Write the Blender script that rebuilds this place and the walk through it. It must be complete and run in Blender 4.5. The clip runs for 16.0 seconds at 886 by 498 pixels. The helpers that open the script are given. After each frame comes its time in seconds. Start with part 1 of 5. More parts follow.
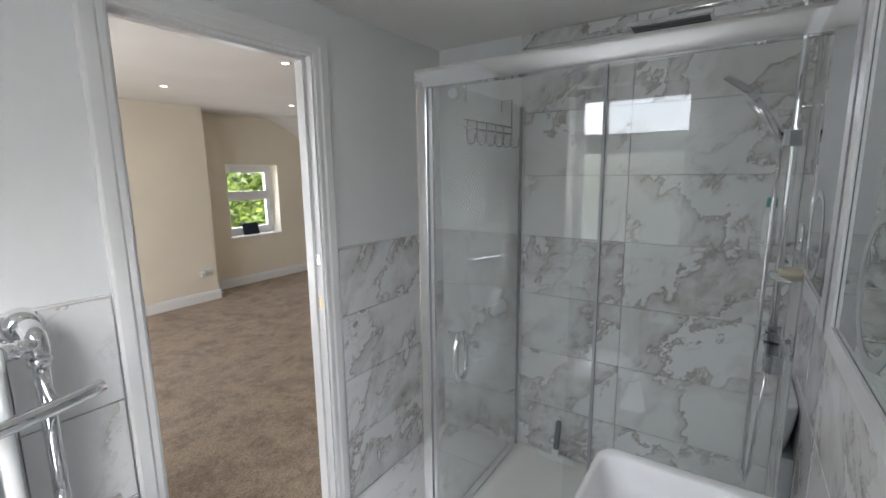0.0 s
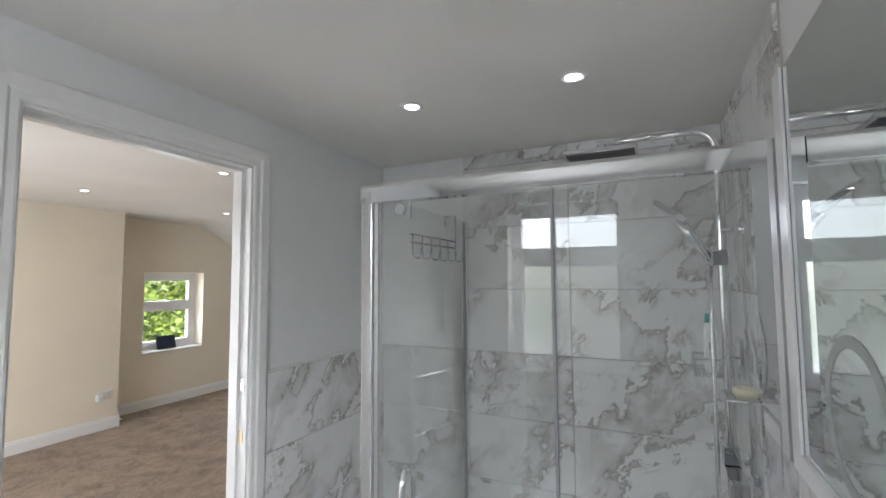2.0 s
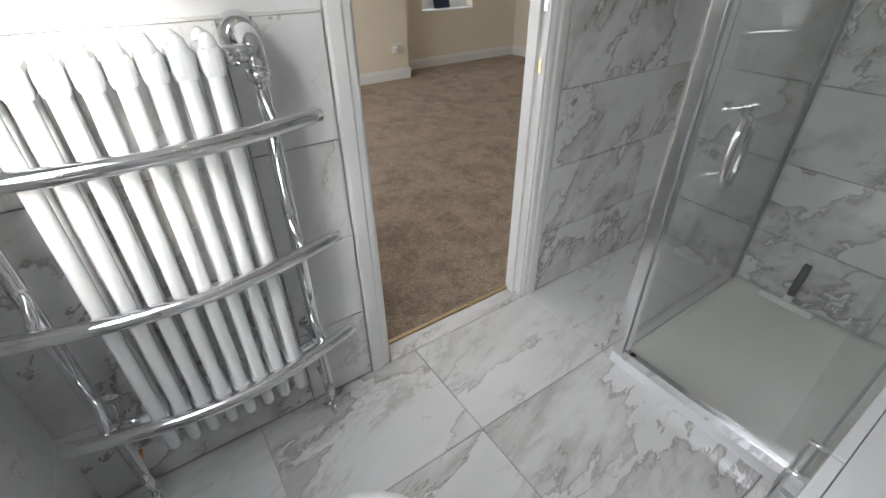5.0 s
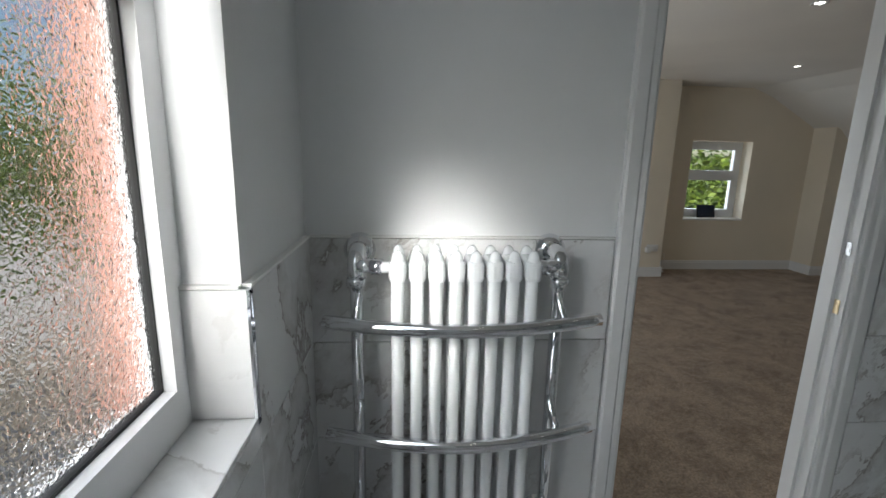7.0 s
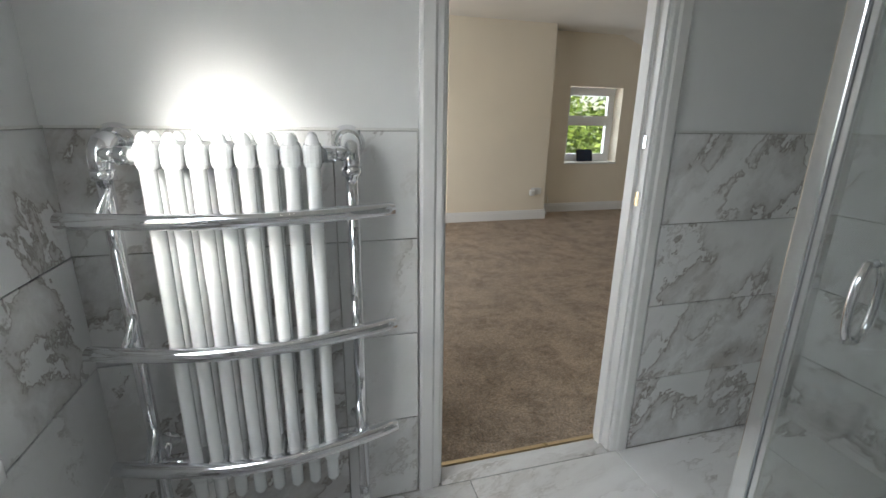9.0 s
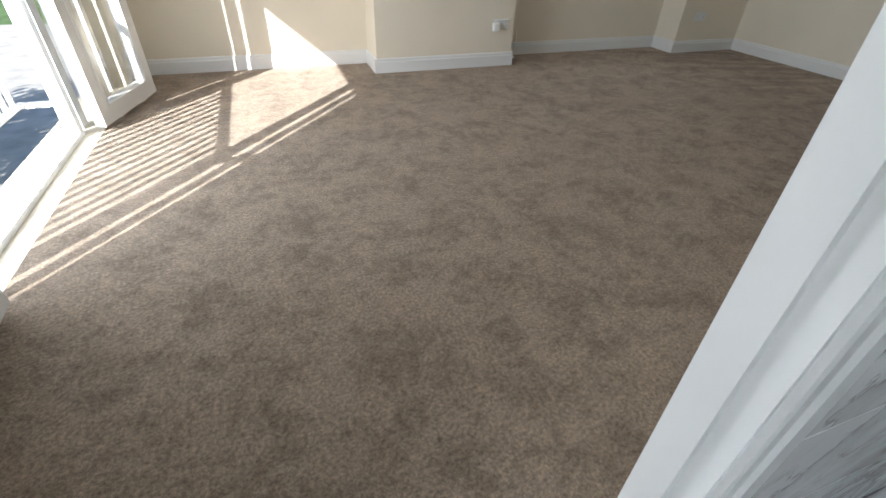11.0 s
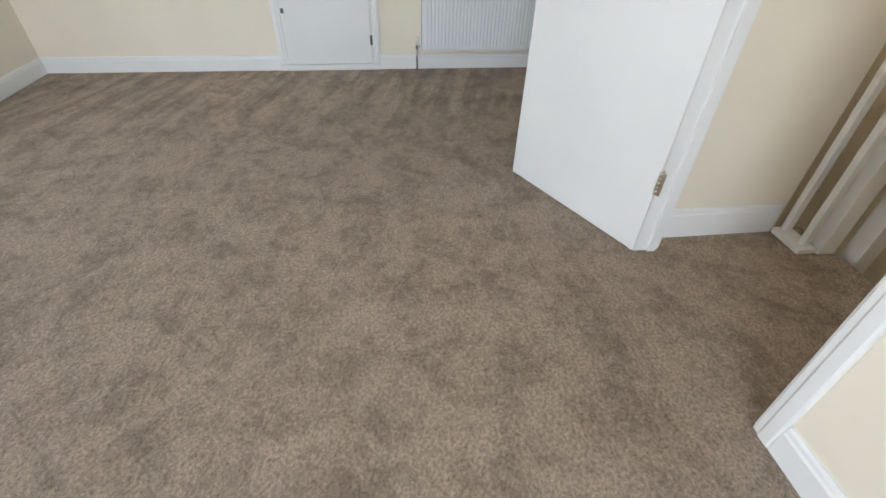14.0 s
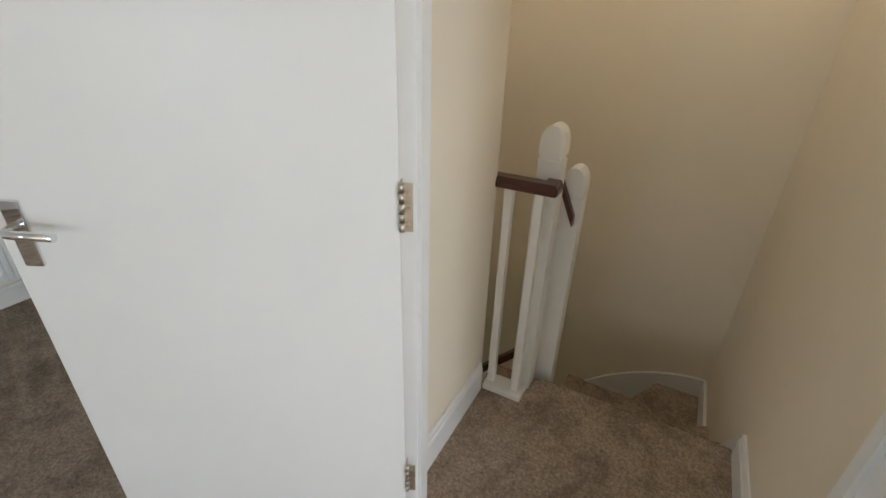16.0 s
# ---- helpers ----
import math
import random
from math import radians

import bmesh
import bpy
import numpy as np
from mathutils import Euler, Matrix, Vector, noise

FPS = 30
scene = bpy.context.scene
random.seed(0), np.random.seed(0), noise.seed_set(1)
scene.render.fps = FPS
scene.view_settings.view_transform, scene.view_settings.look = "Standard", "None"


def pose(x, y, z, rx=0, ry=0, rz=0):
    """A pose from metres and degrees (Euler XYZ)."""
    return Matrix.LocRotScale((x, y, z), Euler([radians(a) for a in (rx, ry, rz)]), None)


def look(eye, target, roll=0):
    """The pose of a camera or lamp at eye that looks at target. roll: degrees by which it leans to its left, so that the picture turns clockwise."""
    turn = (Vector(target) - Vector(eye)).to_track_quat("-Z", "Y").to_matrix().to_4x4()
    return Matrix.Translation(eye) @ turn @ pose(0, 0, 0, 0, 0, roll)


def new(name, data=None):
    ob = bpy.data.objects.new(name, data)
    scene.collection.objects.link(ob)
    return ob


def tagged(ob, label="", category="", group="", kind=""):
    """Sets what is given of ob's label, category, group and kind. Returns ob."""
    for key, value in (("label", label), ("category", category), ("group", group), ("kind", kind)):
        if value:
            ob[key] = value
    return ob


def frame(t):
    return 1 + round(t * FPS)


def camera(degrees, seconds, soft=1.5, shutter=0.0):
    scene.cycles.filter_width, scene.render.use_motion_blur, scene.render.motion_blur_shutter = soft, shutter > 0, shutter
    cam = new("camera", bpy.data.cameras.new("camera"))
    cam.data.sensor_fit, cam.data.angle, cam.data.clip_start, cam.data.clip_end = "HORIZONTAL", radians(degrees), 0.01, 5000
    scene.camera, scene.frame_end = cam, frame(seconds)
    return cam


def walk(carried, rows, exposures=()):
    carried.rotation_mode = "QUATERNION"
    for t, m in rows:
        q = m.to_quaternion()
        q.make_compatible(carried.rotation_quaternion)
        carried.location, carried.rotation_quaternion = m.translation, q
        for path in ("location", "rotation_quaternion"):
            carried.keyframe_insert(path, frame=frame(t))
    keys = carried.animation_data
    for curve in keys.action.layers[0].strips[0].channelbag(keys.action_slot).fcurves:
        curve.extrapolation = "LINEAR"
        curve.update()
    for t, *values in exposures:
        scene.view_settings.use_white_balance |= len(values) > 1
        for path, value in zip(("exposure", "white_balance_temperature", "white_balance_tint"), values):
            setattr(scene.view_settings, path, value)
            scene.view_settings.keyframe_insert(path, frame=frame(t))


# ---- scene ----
cam = camera(89.4, 16.0)
PATH = [
    (0, (-0.476, -1.42, 1.52), (1.17, -0.334, 1.184), -0.7),
    (0.5, (-0.468, -1.402, 1.552), (1.221, -0.344, 1.391), -0.3),
    (1, (-0.455, -1.384, 1.592), (1.289, -0.406, 1.531), -0.3),
    (1.5, (-0.473, -1.378, 1.624), (1.311, -0.476, 1.701), -0.3),
    (2, (-0.422, -1.351, 1.547), (1.383, -0.499, 1.683), -0.4),
    (2.5, (-0.39, -1.278, 1.416), (1.419, -0.442, 1.247), -0.1),
    (3, (-0.421, -1.287, 1.297), (1.276, -0.506, 0.581), 0.5),
    (3.2, (-0.393, -1.272, 1.255), (1.256, -0.508, 0.42), 0.6),
    (5.5, (-0.422, -1.104, 1.374), (0.347, 0.368, 0.259), 0.9),
    (6, (-0.469, -1.126, 1.447), (0.231, 0.595, 0.707), 0.2),
    (6.5, (-0.507, -1.13, 1.438), (-0.032, 0.747, 0.937), 0.4),
    (7, (-0.572, -1.215, 1.425), (-0.417, 0.736, 1.012), 1.2),
    (7.5, (-0.553, -1.21, 1.405), (-0.584, 0.758, 1.049), 0.0),
    (8, (-0.415, -1.224, 1.326), (-0.509, 0.739, 0.954), 0.7),
    (8.5, (-0.3, -1.256, 1.27), (-0.149, 0.693, 0.846), 1.5),
    (9, (-0.253, -1.237, 1.234), (0.261, 0.613, 0.673), 0.9),
    (9.5, (-0.126, -1.084, 1.204), (0.547, 0.657, 0.484), 1.0),
    (9.7, (-0.069, -0.994, 1.196), (0.623, 0.705, 0.401), 1.4),
    (11.8, (0.609, 0.361, 1.068), (1.14, 1.823, -0.189), 1.3),
    (12, (0.692, 0.458, 1.071), (1.221, 1.922, -0.183), 1.2),
    (12.5, (0.922, 0.667, 1.098), (1.757, 1.987, -0.15), 1.2),
    (13, (0.988, 0.842, 1.173), (2.342, 1.627, -0.073), -0.1),
    (13.5, (1.137, 1.13, 1.211), (2.682, 1.338, -0.042), 1.4),
    (14, (1.393, 1.274, 1.266), (2.928, 1.059, 0.002), 1.8),
    (14.5, (1.657, 1.364, 1.325), (3.072, 0.745, 0.054), 0.8),
    (15, (1.953, 1.258, 1.357), (3.179, 0.313, 0.09), 0.7),
    (15.2, (2.055, 1.21, 1.382), (3.223, 0.127, 0.172), 0.5),
    (15.5, (2.208, 1.114, 1.422), (3.289, -0.176, 0.342), 1.4),
    (16, (2.382, 0.879, 1.481), (3.218, -0.686, 0.558), 1.5),
]
walk(cam, [(t, look(eye, target, roll)) for t, eye, target, roll in PATH],
     [(0, 1.7, 6300, 13), (2.5, 1.9, 6300, 13), (3.2, 1.75, 6350, 13), (5.5, 1.35, 6500, 11), (6.0, 1.15, 6400, 10), (6.5, 0.65, 6300, 9), (7.0, 0.45, 6200, 9), (8.0, 0.45, 6200, 9),
      (8.5, 0.7, 6300, 9), (9.0, 1.2, 6400, 9), (9.7, 1.4, 6400, 9), (11.8, 1.6, 5800, 8), (12.5, 1.7, 5800, 8), (13.5, 2.55, 5800, 8), (14.5, 2.6, 5850, 9), (15.5, 2.45, 6050, 9), (16.0, 2.25, 6050, 9)])

# ---- light ----
SUN = Vector((0.634, 0.773, -0.56)).normalized()
world = bpy.data.worlds.new("daylight")
scene.world = world
world.use_nodes = True
_nt = world.node_tree
_sky = _nt.nodes.new("ShaderNodeTexSky")
_sky.sky_type = 'NISHITA'
_sky.sun_disc = False
_sky.sun_elevation = math.asin(-SUN.z)
_sky.sun_rotation = math.atan2(-SUN.x, -SUN.y)
_nt.links.new(_sky.outputs[0], _nt.nodes["Background"].inputs[0])
_nt.nodes["Background"].inputs[1].default_value = 0.09
_sd = bpy.data.lights.new("sun", 'SUN')
_sd.energy, _sd.angle, _sd.color = 5.0, radians(0.5), (1.0, 0.95, 0.87)
_so = new("sun", _sd)
_so.matrix_world = look((0, 0, 8), Vector((0, 0, 8)) + SUN)


def window_light(name, at, toward, sx, sy, watts, spread=180, color=(0.92, 0.96, 1.0)):
    d = bpy.data.lights.new(name, 'AREA')
    d.shape, d.size, d.size_y, d.energy, d.spread, d.color = 'RECTANGLE', sx, sy, watts, radians(spread), color
    o = new(name, d)
    o.matrix_world = look(at, toward)
    return o


# sky light standing in the openings, and the beam that the textured pane scatters
window_light("sky_top_light", (-0.93, -0.8435, 1.85), (0.0, -0.8435, 1.85), 0.60, 0.20, 0.62)
window_light("sky_lower_pane", (-0.93, -0.8435, 1.34), (0.0, -0.8435, 1.34), 0.60, 0.58, 0.22)
window_light("sky_from_above", (-0.925, -0.8435, 1.5), (0.075, -0.60, 0.3), 0.55, 0.80, 2.1, 97)
window_light("sky_french_door", (-1.12, 2.2, 1.1), (0, 2.2, 1.05), 1.4, 1.9, 16.5)
window_light("sky_gable_window", (3.38, 4.62, 1.15), (3.38, 3, 1.1), 0.7, 0.9, 5)
_c = Vector((-0.93, -0.80, 1.45))
window_light("sun_scatter", _c, _c + Vector((0.48, 0.773, -0.50)), 0.06, 0.58, 0.52, 24, (1.0, 0.96, 0.9))
_c = Vector((-0.925, -0.60, 1.5))
window_light("sun_on_reveal", _c, _c + Vector((0.2, 1.0, -0.35)), 0.03, 0.75, 0.2, 70, (1.0, 0.96, 0.9))


# ---- materials ----
def nodes_of(name):
    m = bpy.data.materials.new(name)
    m.use_nodes = True
    nt = m.node_tree
    return m, nt, nt.nodes["Principled BSDF"]


def add(nt, kind, **kw):
    n = nt.nodes.new(kind)
    for k, v in kw.items():
        n.inputs[k].default_value = v
    return n


def ramp(nt, fac, stops):
    r = nt.nodes.new("ShaderNodeValToRGB")
    e = r.color_ramp.elements
    while len(e) < len(stops):
        e.new(0.5)
    for el, (p, c) in zip(e, stops):
        el.position = p
        el.color = (*c, 1) if len(c) == 3 else c
    nt.links.new(fac, r.inputs[0])
    return r


def coords(nt, random_shift=0.0, scale=1.0):
    """Object-space metres in world axes, shifted by a random amount per object."""
    g = nt.nodes.new("ShaderNodeNewGeometry")
    out = g.outputs["Position"]
    if random_shift:
        oi = nt.nodes.new("ShaderNodeObjectInfo")
        ml = nt.nodes.new("ShaderNodeMath")
        ml.operation = 'MULTIPLY'
        ml.inputs[1].default_value = random_shift
        nt.links.new(oi.outputs["Random"], ml.inputs[0])
        ad = nt.nodes.new("ShaderNodeVectorMath")
        ad.operation = 'ADD'
        nt.links.new(out, ad.inputs[0])
        nt.links.new(ml.outputs[0], ad.inputs[1])
        out = ad.outputs[0]
    return out


def bump(nt, bsdf, height, strength, distance=0.01):
    b = add(nt, "ShaderNodeBump", Strength=strength, Distance=distance)
    nt.links.new(height, b.inputs["Height"])
    nt.links.new(b.outputs[0], bsdf.inputs["Normal"])
    return b


def paint(name, color, rough=0.6, grain=0.02, spread=0.03, orange=60.0):
    m, nt, b = nodes_of(name)
    p = coords(nt)
    n1 = add(nt, "ShaderNodeTexNoise", Scale=1.7, Detail=4.0)
    n2 = add(nt, "ShaderNodeTexNoise", Scale=orange * 4, Detail=2.0)
    nt.links.new(p, n1.inputs["Vector"])
    nt.links.new(p, n2.inputs["Vector"])
    lo = tuple(max(0, c * (1 - spread)) for c in color)
    hi = tuple(min(1, c * (1 + spread)) for c in color)
    r = ramp(nt, n1.outputs["Fac"], [(0.3, lo), (0.7, hi)])
    nt.links.new(r.outputs[0], b.inputs["Base Color"])
    b.inputs["Roughness"].default_value = rough
    if grain:
        bump(nt, b, n2.outputs["Fac"], grain, 0.003)
    return m


def metal(name, color, rough):
    m, nt, b = nodes_of(name)
    p = coords(nt)
    n = add(nt, "ShaderNodeTexNoise", Scale=14.0, Detail=1.0)
    nt.links.new(p, n.inputs["Vector"])
    r = ramp(nt, n.outputs["Fac"], [(0.3, (rough * 0.9,) * 3), (0.7, (rough * 1.15,) * 3)])
    nt.links.new(r.outputs[0], b.inputs["Roughness"])
    b.inputs["Base Color"].default_value = (*color, 1)
    b.inputs["Metallic"].default_value = 1.0
    return m


def marble(name, shift, lean, turn, rough=0.18, dark=1.0, strong=1.0):
    """White porcelain with grey-brown veins and pale clouds."""
    m, nt, b = nodes_of(name)
    p = coords(nt, shift)
    mp = nt.nodes.new("ShaderNodeMapping")
    mp.vector_type = 'TEXTURE'
    mp.inputs["Scale"].default_value = lean
    mp.inputs["Rotation"].default_value = turn
    nt.links.new(p, mp.inputs["Vector"])
    warp = add(nt, "ShaderNodeTexNoise", Scale=2.6, Detail=6.0, Roughness=0.62)
    nt.links.new(mp.outputs[0], warp.inputs["Vector"])
    sc = nt.nodes.new("ShaderNodeVectorMath")
    sc.operation = 'MULTIPLY_ADD'
    sc.inputs[1].default_value = (0.30, 0.30, 0.30)
    nt.links.new(warp.outputs["Color"], sc.inputs[0])
    nt.links.new(mp.outputs[0], sc.inputs[2])
    # veins: a crisp dark edge that fades out on one side
    def vein(scale, soft, detail, edge=0.008):
        n = add(nt, "ShaderNodeTexNoise", Scale=scale, Detail=detail, Roughness=0.6)
        nt.links.new(sc.outputs[0], n.inputs["Vector"])
        return ramp(nt, n.outputs["Fac"], [(0.5 - edge, (0, 0, 0)), (0.5, (1, 1, 1)), (0.5 + edge * 1.4, (0.42, 0.42, 0.42)), (0.5 + soft, (0, 0, 0))]).outputs[0]
    v1 = vein(1.5, 0.07, 7.0)
    v2 = vein(4.2, 0.045, 8.0, 0.012)
    v3 = vein(9.0, 0.03, 6.0, 0.018)
    # veins come and go in clusters
    def patches(scale, lo, hi):
        n = add(nt, "ShaderNodeTexNoise", Scale=scale, Detail=4.0, Roughness=0.6)
        nt.links.new(mp.outputs[0], n.inputs["Vector"])
        return ramp(nt, n.outputs["Fac"], [(lo, (0, 0, 0)), (hi, (1, 1, 1))]).outputs[0]
    m1, m2, m3 = patches(1.4, 0.38, 0.5), patches(2.1, 0.52, 0.60), patches(2.9, 0.55, 0.64)
    cloud = add(nt, "ShaderNodeTexNoise", Scale=2.4, Detail=9.0, Roughness=0.62)
    nt.links.new(sc.outputs[0], cloud.inputs["Vector"])
    base = ramp(nt, cloud.outputs["Fac"], [(0.31, (0.64 * dark, 0.625 * dark, 0.605 * dark)), (0.41, (0.70, 0.695, 0.685)), (0.425, (0.76, 0.76, 0.755)), (0.65, (0.82, 0.825, 0.825))])
    def mixed(a, bcol, fac_a, fac_b, amount):
        mm = nt.nodes.new("ShaderNodeMath")
        mm.operation = 'MULTIPLY'
        nt.links.new(fac_a, mm.inputs[0])
        nt.links.new(fac_b, mm.inputs[1])
        m2 = nt.nodes.new("ShaderNodeMath")
        m2.operation = 'MULTIPLY'
        m2.inputs[1].default_value = amount
        nt.links.new(mm.outputs[0], m2.inputs[0])
        mx = nt.nodes.new("ShaderNodeMix")
        mx.data_type = 'RGBA'
        nt.links.new(m2.outputs[0], mx.inputs["Factor"])
        nt.links.new(a, mx.inputs["A"])
        mx.inputs["B"].default_value = (*bcol, 1)
        return mx.outputs["Result"]
    c = mixed(base.outputs[0], (0.21, 0.175, 0.15), v1, m1, 0.9 * strong)
    c = mixed(c, (0.25, 0.215, 0.19), v2, m2, 0.8 * strong)
    c = mixed(c, (0.30, 0.265, 0.24), v3, m3, 0.5 * strong)
    nt.links.new(c, b.inputs["Base Color"])
    b.inputs["Roughness"].default_value = rough
    b.inputs["Specular IOR Level"].default_value = 0.45
    fine = add(nt, "ShaderNodeTexNoise", Scale=9.0, Detail=2.0)
    nt.links.new(p, fine.inputs["Vector"])
    bump(nt, b, fine.outputs["Fac"], 0.03, 0.004)
    return m


def carpet_material():
    m, nt, b = nodes_of("carpet_pile")
    p = coords(nt)
    big = add(nt, "ShaderNodeTexNoise", Scale=4.6, Detail=8.0, Roughness=0.74, Distortion=0.25)
    mid = add(nt, "ShaderNodeTexNoise", Scale=21.0, Detail=7.0, Roughness=0.78, Distortion=0.4)
    tuft = add(nt, "ShaderNodeTexNoise", Scale=85.0, Detail=6.0, Roughness=0.85)
    for n in (big, mid, tuft):
        nt.links.new(p, n.inputs["Vector"])
    s = nt.nodes.new("ShaderNodeMath")
    s.operation = 'MULTIPLY_ADD'
    s.inputs[1].default_value = 0.75
    nt.links.new(mid.outputs["Fac"], s.inputs[0])
    nt.links.new(big.outputs["Fac"], s.inputs[2])
    r = ramp(nt, s.outputs[0], [(0.72, (0.245, 0.173, 0.114)), (0.81, (0.325, 0.239, 0.163)), (0.87, (0.385, 0.289, 0.203)), (0.99, (0.47, 0.358, 0.258))])
    # shade between the tufts and highlights on their tips, put into the colour
    g = ramp(nt, tuft.outputs["Fac"], [(0.36, (0.36, 0.35, 0.34)), (0.5, (1.0, 1.0, 1.0)), (0.62, (1.55, 1.55, 1.55))])
    mx = nt.nodes.new("ShaderNodeMix")
    mx.data_type, mx.blend_type = 'RGBA', 'MULTIPLY'
    mx.inputs["Factor"].default_value = 1.0
    nt.links.new(r.outputs[0], mx.inputs["A"])
    nt.links.new(g.outputs[0], mx.inputs["B"])
    # long vacuum strokes in the pile towards the low wall
    mp = nt.nodes.new("ShaderNodeMapping")
    mp.vector_type = 'TEXTURE'
    mp.inputs["Scale"].default_value = (0.9, 0.11, 1.0)
    mp.inputs["Rotation"].default_value = (0, 0, radians(-16))
    nt.links.new(p, mp.inputs["Vector"])
    st = add(nt, "ShaderNodeTexNoise", Scale=1.0, Detail=2.0)
    nt.links.new(mp.outputs[0], st.inputs["Vector"])
    sr = ramp(nt, st.outputs["Fac"], [(0.44, (0.80, 0.79, 0.78)), (0.53, (1.06, 1.06, 1.06)), (0.62, (1.2, 1.2, 1.2))])
    sx = nt.nodes.new("ShaderNodeSeparateXYZ")
    nt.links.new(p, sx.inputs[0])
    mr = add(nt, "ShaderNodeMapRange")
    mr.inputs["From Min"].default_value = 3.7
    mr.inputs["From Max"].default_value = 4.7
    nt.links.new(sx.outputs["X"], mr.inputs["Value"])
    m2 = nt.nodes.new("ShaderNodeMix")
    m2.data_type, m2.blend_type = 'RGBA', 'MULTIPLY'
    nt.links.new(mr.outputs["Result"], m2.inputs["Factor"])
    nt.links.new(mx.outputs["Result"], m2.inputs["A"])
    nt.links.new(sr.outputs[0], m2.inputs["B"])
    nt.links.new(m2.outputs["Result"], b.inputs["Base Color"])
    b.inputs["Roughness"].default_value = 0.95
    b.inputs["Sheen Weight"].default_value = 0.25
    b.inputs["Sheen Roughness"].default_value = 0.5
    h = nt.nodes.new("ShaderNodeMath")
    h.operation = 'MULTIPLY_ADD'
    h.inputs[1].default_value = 1.2
    nt.links.new(mid.outputs["Fac"], h.inputs[0])
    nt.links.new(tuft.outputs["Fac"], h.inputs[2])
    bump(nt, b, h.outputs[0], 1.0, 0.012)
    return m


def glass(name, color=(1, 1, 1), rough=0.0, ripple=0.0, ripple_scale=60.0):
    m, nt, b = nodes_of(name)
    b.inputs["Base Color"].default_value = (*color, 1)
    b.inputs["Transmission Weight"].default_value = 1.0
    b.inputs["Roughness"].default_value = rough
    b.inputs["IOR"].default_value = 1.45
    if ripple:
        p = coords(nt)
        w = add(nt, "ShaderNodeTexNoise", Scale=ripple_scale * 0.5, Detail=2.0)
        nt.links.new(p, w.inputs["Vector"])
        mp = nt.nodes.new("ShaderNodeVectorMath")
        mp.operation = 'MULTIPLY_ADD'
        mp.inputs[1].default_value = (0.03, 0.03, 0.03)
        nt.links.new(w.outputs["Color"], mp.inputs[0])
        nt.links.new(p, mp.inputs[2])
        v = nt.nodes.new("ShaderNodeTexVoronoi")
        v.feature = 'DISTANCE_TO_EDGE'
        v.inputs["Scale"].default_value = ripple_scale
        nt.links.new(mp.outputs[0], v.inputs["Vector"])
        bump(nt, b, v.outputs["Distance"], ripple, 0.012)
    return m


def thin_glass(name, tint, gloss=0.06):
    """Clear sheet: mostly see-through with a mirror-like film."""
    m = bpy.data.materials.new(name)
    m.use_nodes = True
    nt = m.node_tree
    nt.nodes.clear()
    out = nt.nodes.new("ShaderNodeOutputMaterial")
    tr = add(nt, "ShaderNodeBsdfTransparent", Color=(*tint, 1))
    gl = add(nt, "ShaderNodeBsdfGlossy", Roughness=0.0)
    lw = add(nt, "ShaderNodeLayerWeight", Blend=0.5)
    pw = nt.nodes.new("ShaderNodeMath")
    pw.operation = 'POWER'
    pw.inputs[1].default_value = 4.0
    nt.links.new(lw.outputs["Facing"], pw.inputs[0])
    fr = nt.nodes.new("ShaderNodeMath")
    fr.operation = 'MULTIPLY_ADD'
    fr.inputs[1].default_value = 0.6
    fr.inputs[2].default_value = gloss
    nt.links.new(pw.outputs[0], fr.inputs[0])
    mx = nt.nodes.new("ShaderNodeMixShader")
    nt.links.new(fr.outputs[0], mx.inputs[0])
    nt.links.new(tr.outputs[0], mx.inputs[1])
    nt.links.new(gl.outputs[0], mx.inputs[2])
    nt.links.new(mx.outputs[0], out.inputs[0])
    return m


def leaf_material(name, lo, hi):
    m, nt, b = nodes_of(name)
    g = nt.nodes.new("ShaderNodeNewGeometry")
    r = ramp(nt, g.outputs["Random Per Island"], [(0.0, lo), (1.0, hi)])
    nt.links.new(r.outputs[0], b.inputs["Base Color"])
    b.inputs["Roughness"].default_value = 0.5
    b.inputs["Transmission Weight"].default_value = 0.0
    return m


def lamp_material(name, strength):
    m, nt, b = nodes_of(name)
    b.inputs["Emission Color"].default_value = (1.0, 0.93, 0.8, 1)
    b.inputs["Emission Strength"].default_value = strength
    return m


WHITE = paint("white_emulsion", (0.80, 0.81, 0.81), 0.7, 0.03)
CREAM = paint("cream_emulsion", (0.82, 0.75, 0.625), 0.75, 0.03)
CEIL = paint("ceiling_emulsion", (0.80, 0.785, 0.75), 0.8, 0.02)
GLOSS = paint("white_gloss_paint", (0.82, 0.82, 0.81), 0.28, 0.015, 0.02)
DOORP = paint("door_satin_paint", (0.80, 0.80, 0.79), 0.35, 0.02, 0.02)
UPVC = paint("white_upvc", (0.82, 0.83, 0.84), 0.25, 0.0, 0.01)
ENAMEL = paint("white_enamel", (0.83, 0.85, 0.85), 0.15, 0.0, 0.01)
CERAMIC = paint("white_ceramic", (0.86, 0.86, 0.86), 0.08, 0.0, 0.01)
TRAY = paint("shower_tray_resin", (0.76, 0.75, 0.70), 0.35, 0.02, 0.03)
SILICONE = paint("silicone_bead", (0.75, 0.75, 0.73), 0.5, 0.0)
GROUT = paint("tile_grout", (0.50, 0.49, 0.47), 0.9, 0.1)
MARBLE = marble("marble_wall_tile", 37.0, (2.1, 0.9, 0.9), (0.0, radians(-38), radians(-45)), strong=0.85)
MARBLEF = marble("marble_floor_tile", 23.0, (2.4, 0.8, 1.0), (0.0, 0.0, radians(14)), 0.22, 0.95, 0.75)
CARPET = carpet_material()
